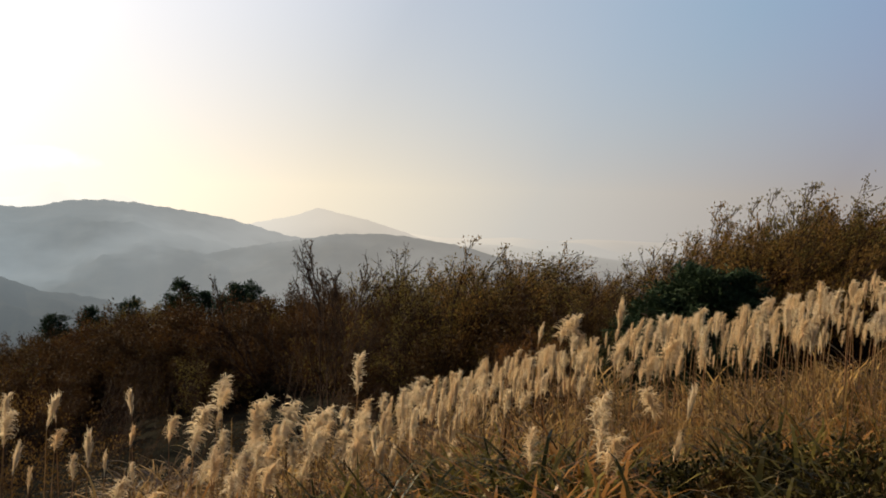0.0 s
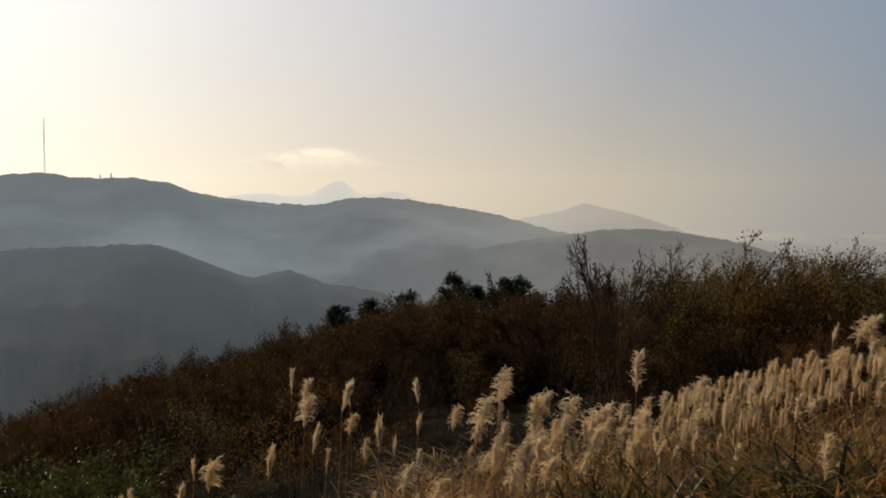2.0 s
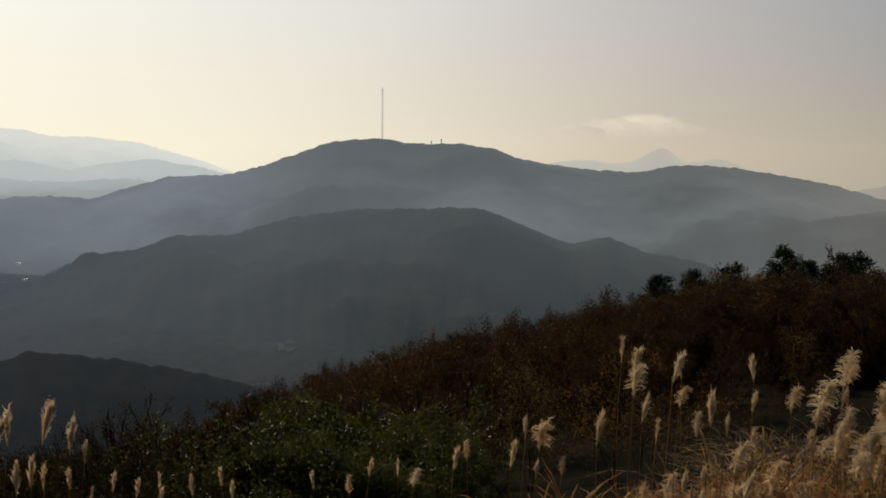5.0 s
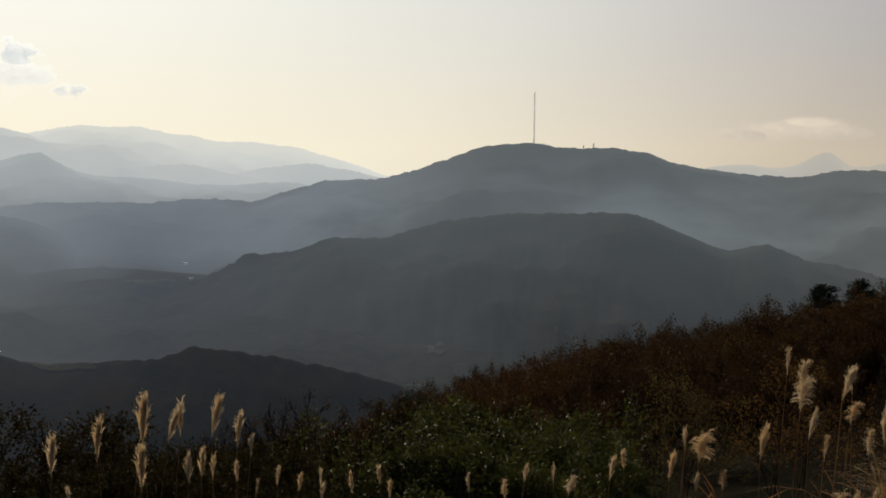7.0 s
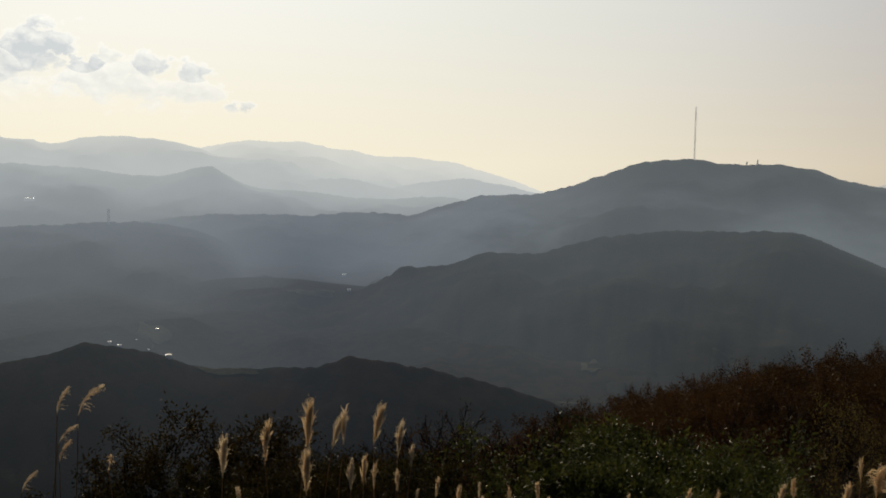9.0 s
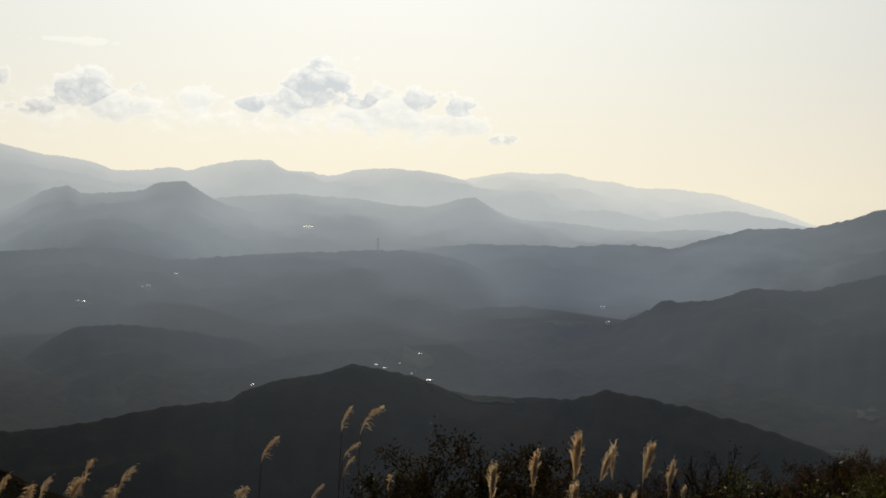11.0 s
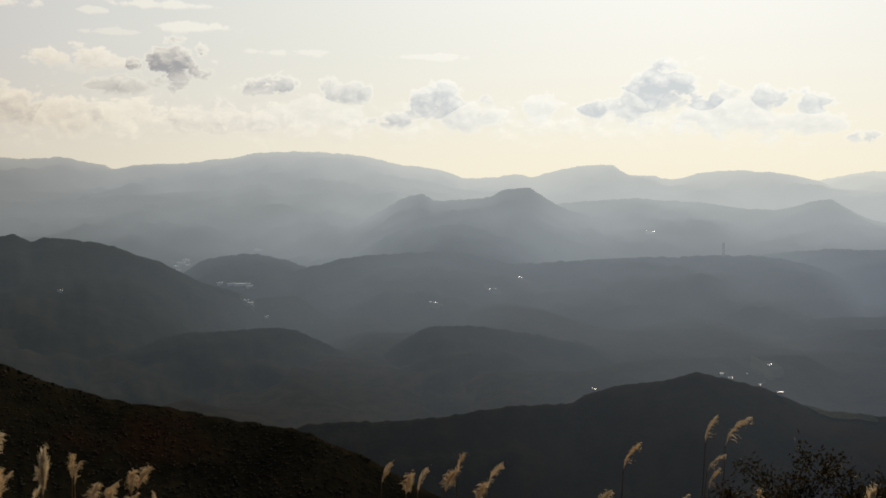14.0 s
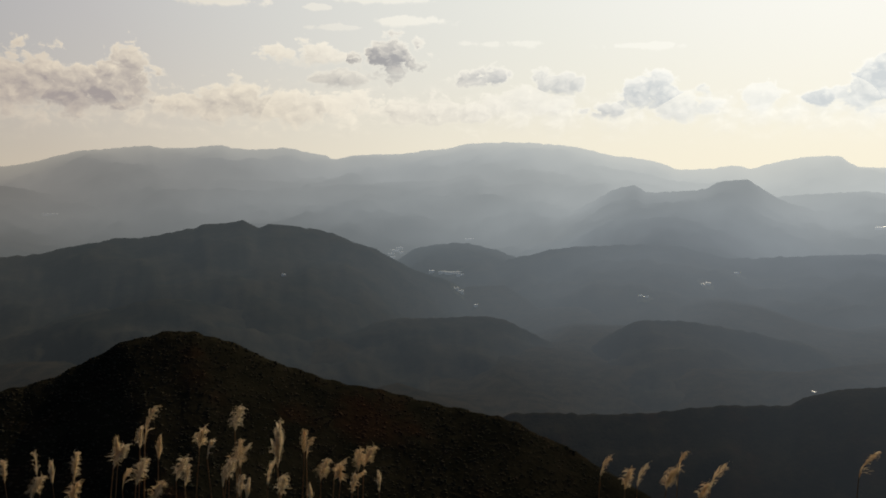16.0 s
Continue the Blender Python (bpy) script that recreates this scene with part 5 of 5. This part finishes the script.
for i in range(34):
    az = 71 + 52 * (i + R.uniform(0, 1)) / 34
    tall = 1.1 if 90 < az < 99 or 77.5 < az < 84.5 else 0.8
    (RED if i % 4 else GREEN).put(az, R.uniform(7.2, 8.6), tall * R.uniform(0.88, 1.08), group="low shrubs on the rim", label="" if i % 4 else "low dark leafy bush on the rim of the slope")


def bare_tree():
    wood, tips, rng = branching(201, 3.3, 7, 0.42, (0.03, 0.0), depth=3, twigs=9, radius=0.027, curl=0.10, lift=0.42, thin=0.0034, fork=0.75)
    leaves = foliage(tips, rng, 0.12, 0.05, 0.03)
    p = polar(6.4, 19.0)
    top = new("bare_tree")
    top.location = (p[0], p[1], ground_z(p[0], p[1]))
    k = (EYE + 19.0 * math.tan(radians(-2.9)) - top.location.z) / float(np.quantile([v[2] for v in wood.v], 0.998))
    top.scale = (k * 0.85, k * 0.85, k)
    child("trunk", wood.mesh("limbs", M_TWIG), top)
    child("dry_foliage", leaves.mesh("last_leaves", M_BROWN), top)
    tagged(top, "leafless many-stemmed tree rising over the brush", "tree")


bare_tree()


def pine_meshes(seed, height=3.0):
    """A small pine: trunk, whorls of limbs, and clumps of needles with gaps between."""
    rng = np.random.default_rng(seed)
    wood, needles = Soup(), Soup()
    lean = rng.normal(0, 0.06, 2)
    pts = [np.array((lean[0] * t * height, lean[1] * t * height, t * height)) for t in np.linspace(0, 1, 6)]
    wood.tube(pts, [0.09, 0.075, 0.06, 0.045, 0.03, 0.012], 6)
    for i in range(54):
        t = rng.uniform(0.05, 1.0)
        base = np.array((lean[0] * t * height, lean[1] * t * height, t * height))
        a = rng.uniform(0, 6.28)
        reach = height * 0.33 * (1.04 - t) ** 0.55 * rng.uniform(0.5, 1.2)
        way = np.array((math.cos(a), math.sin(a), rng.uniform(-0.05, 0.4)))
        end = base + way * reach
        wood.tube([base, base + way * reach * 0.5 + np.array((0, 0, -0.03)), end], [0.022, 0.014, 0.006])
        for k in range(4):
            c = base + way * reach * rng.uniform(0.3, 1.05) + rng.normal(0, 0.07, 3)
            for j in range(24):
                d = unit(rng.normal(0, 1, 3) + np.array((0, 0, 0.6)) + way * 0.6)
                needles.leaf(c + rng.normal(0, 0.07, 3), d, unit(cross(d, rng.normal(0, 1, 3))), rng.uniform(0.10, 0.22), 0.02)
    return wood.mesh("trunk", M_BARK), needles.mesh("crown", M_PINE)


PINES = [pine_meshes(300 + i) for i in range(3)]


def pine(az, r, height, variant, label="small dark pine above the brush", wide=0.95):
    p = polar(az, r)
    k = height / 3.0
    top = new("pine_tree")
    top.matrix_world = pose(p[0], p[1], ground_z(p[0], p[1]), 0, 0, 70 * variant) @ Matrix.Diagonal((k * wide, k * wide, k, 1))
    child("trunk", PINES[variant % 3][0], top)
    child("crown", PINES[variant % 3][1], top)
    tagged(top, label, "tree", "pines on the near ridge")


for i, (az, r, h) in enumerate(((14.3, 54, 3.9), (13.5, 55, 3.2), (11.7, 54, 3.5), (10.5, 55, 3.6), (20.6, 54, 3.3), (18.9, 54, 3.2), (17.2, 54, 3.3), (32.4, 50, 2.5), (31.7, 50, 2.3), (33.1, 50, 2.2))):
    pine(az, r, h * 0.93, i, wide=1.3)
pine(43.6, 34, 3.0, 1, wide=0.85)
for i, (az, r, h) in enumerate(((-11.6, 17.5, 1.9), (-12.6, 18, 2.1), (-13.6, 17.5, 2.2), (-14.6, 18, 2.15), (-15.6, 17.5, 2.1), (-16.8, 18, 1.95), (-10.2, 18, 1.6))):
    pine(az, r, h, i, "low dark creeping pine behind the grass", 1.5)

# ---------------------------------------------------------------- far small things


def mast(az, dist, height, base_z, name="radio_mast", label="tall slender lattice radio mast on the mountain top", w=1.6):
    """Guyed lattice mast on the mountain top."""
    p = polar(az, dist)
    top = new(name)
    top.location = (p[0], p[1], base_z)
    s = Soup()
    feet = [np.array((w * math.cos(a), w * math.sin(a), 0)) for a in (0.5, 2.6, 4.7)]
    for q in feet:
        s.tube([q + np.array((0, 0, -12)), q + np.array((0, 0, height))], [0.5, 0.35], 4)
    n = 36
    for i in range(n):
        z0, z1 = height * i / n, height * (i + 1) / n
        for k in range(3):
            s.tube([feet[k] + np.array((0, 0, z0)), feet[(k + 1) % 3] + np.array((0, 0, z1))], [0.16, 0.16], 3)
    child("lattice", s.mesh("lattice", M_STEEL), top)
    tagged(top, label, "mast")


MAST_Z = EYE + 2700 * math.tan(radians(0.27))
mast(36.25, 2700, 133, MAST_Z)
mast(32.95, 2695, 11, EYE + 2700 * math.tan(radians(0.05)))
mast(33.5, 2695, 7, EYE + 2700 * math.tan(radians(0.02)))

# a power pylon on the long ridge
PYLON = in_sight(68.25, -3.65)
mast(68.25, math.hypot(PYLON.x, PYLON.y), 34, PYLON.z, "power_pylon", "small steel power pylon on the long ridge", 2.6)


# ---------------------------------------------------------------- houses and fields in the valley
# fields and walls also glow with the painted haze
M_FIELD = hazed_land("stubble_field", (0.028, 0.030, 0.021), (0.052, 0.053, 0.038), 0.05)
M_WALL = hazed_land("pale_plaster", (0.45, 0.44, 0.42), (0.62, 0.60, 0.57), 0.3)


def house(az, el, length, width, height, turn, label):
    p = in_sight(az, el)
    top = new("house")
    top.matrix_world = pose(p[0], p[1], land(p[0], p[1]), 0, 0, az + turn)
    a, b = length / 2, width / 2
    walls = mesh_of("wall", [(-a, -b, -4), (a, -b, -4), (a, b, -4), (-a, b, -4), (-a, -b, height), (a, -b, height), (a, b, height), (-a, b, height), (-a, 0, height * 1.1), (a, 0, height * 1.1)],
                    [(0, 1, 5, 4), (1, 2, 6, 9, 5), (2, 3, 7, 6), (3, 0, 4, 8, 7)], M_WALL)
    child("wall", walls, top)
    e, h, k = 0.6, height * 1.1 + 0.3, height + 0.1
    roof = mesh_of("roof", [(-a - e, -b - e, k), (a + e, -b - e, k), (a + e, 0, h), (-a - e, 0, h), (-a - e, b + e, k), (a + e, b + e, k), (-a - e, -b - e, k - 0.3), (a + e, -b - e, k - 0.3), (a + e, b + e, k - 0.3), (-a - e, b + e, k - 0.3)],
                   [(0, 1, 2, 3), (3, 2, 5, 4), (0, 6, 7, 1), (4, 5, 8, 9)], M_WHITE)
    child("roof", roof, top, "pale sheet roof catching the sun")
    tagged(top, label, "house", "valley houses")


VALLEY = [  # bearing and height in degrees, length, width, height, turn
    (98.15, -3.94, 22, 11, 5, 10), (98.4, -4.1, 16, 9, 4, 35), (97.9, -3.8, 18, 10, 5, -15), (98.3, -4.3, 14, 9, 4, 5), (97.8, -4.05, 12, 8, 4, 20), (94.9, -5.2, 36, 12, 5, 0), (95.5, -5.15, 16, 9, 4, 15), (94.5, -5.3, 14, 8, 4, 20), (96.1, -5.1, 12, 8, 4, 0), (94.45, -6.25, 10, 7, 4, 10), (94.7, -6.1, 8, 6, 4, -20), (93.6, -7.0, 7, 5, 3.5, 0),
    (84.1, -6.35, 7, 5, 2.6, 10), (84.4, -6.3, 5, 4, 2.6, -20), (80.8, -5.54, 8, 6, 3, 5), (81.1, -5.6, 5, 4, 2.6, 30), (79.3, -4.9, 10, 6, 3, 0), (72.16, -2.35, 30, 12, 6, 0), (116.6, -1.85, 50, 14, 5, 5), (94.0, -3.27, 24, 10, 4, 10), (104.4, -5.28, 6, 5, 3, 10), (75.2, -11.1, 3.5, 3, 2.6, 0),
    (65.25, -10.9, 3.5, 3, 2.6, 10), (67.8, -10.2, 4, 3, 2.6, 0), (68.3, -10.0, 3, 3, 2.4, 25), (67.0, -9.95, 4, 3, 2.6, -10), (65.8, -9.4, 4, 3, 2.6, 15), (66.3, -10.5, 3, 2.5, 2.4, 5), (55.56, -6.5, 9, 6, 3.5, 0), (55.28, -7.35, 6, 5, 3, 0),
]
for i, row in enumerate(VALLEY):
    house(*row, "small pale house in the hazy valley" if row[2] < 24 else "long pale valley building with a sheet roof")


def field(az, el, across, deep):
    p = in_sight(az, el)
    c, d = math.cos(radians(az)), math.sin(radians(az))
    n = 8
    verts, faces = [], []
    for i in range(n + 1):
        for j in range(n + 1):
            u, v = 2 * i / n - 1, 2 * j / n - 1
            round_off = 1.0 - 0.22 * (u * u * v * v) ** 0.5 + 0.12 * math.sin(5 * u + 3 * v + az)
            u, v = across * 0.5 * u * round_off, deep * 0.5 * v * round_off
            x, y = p[0] + u * c - v * d, p[1] + u * d + v * c
            verts.append((x, y, land(x, y) + 0.9))
    for i in range(n):
        for j in range(n):
            a = i * (n + 1) + j
            faces.append((a, a + n + 1, a + n + 2, a + 1))
    ob = new("valley_field", mesh_of("valley_field", verts, faces, M_FIELD, True))
    tagged(ob, "pale stubble field on the valley floor", "field", kind="structure")


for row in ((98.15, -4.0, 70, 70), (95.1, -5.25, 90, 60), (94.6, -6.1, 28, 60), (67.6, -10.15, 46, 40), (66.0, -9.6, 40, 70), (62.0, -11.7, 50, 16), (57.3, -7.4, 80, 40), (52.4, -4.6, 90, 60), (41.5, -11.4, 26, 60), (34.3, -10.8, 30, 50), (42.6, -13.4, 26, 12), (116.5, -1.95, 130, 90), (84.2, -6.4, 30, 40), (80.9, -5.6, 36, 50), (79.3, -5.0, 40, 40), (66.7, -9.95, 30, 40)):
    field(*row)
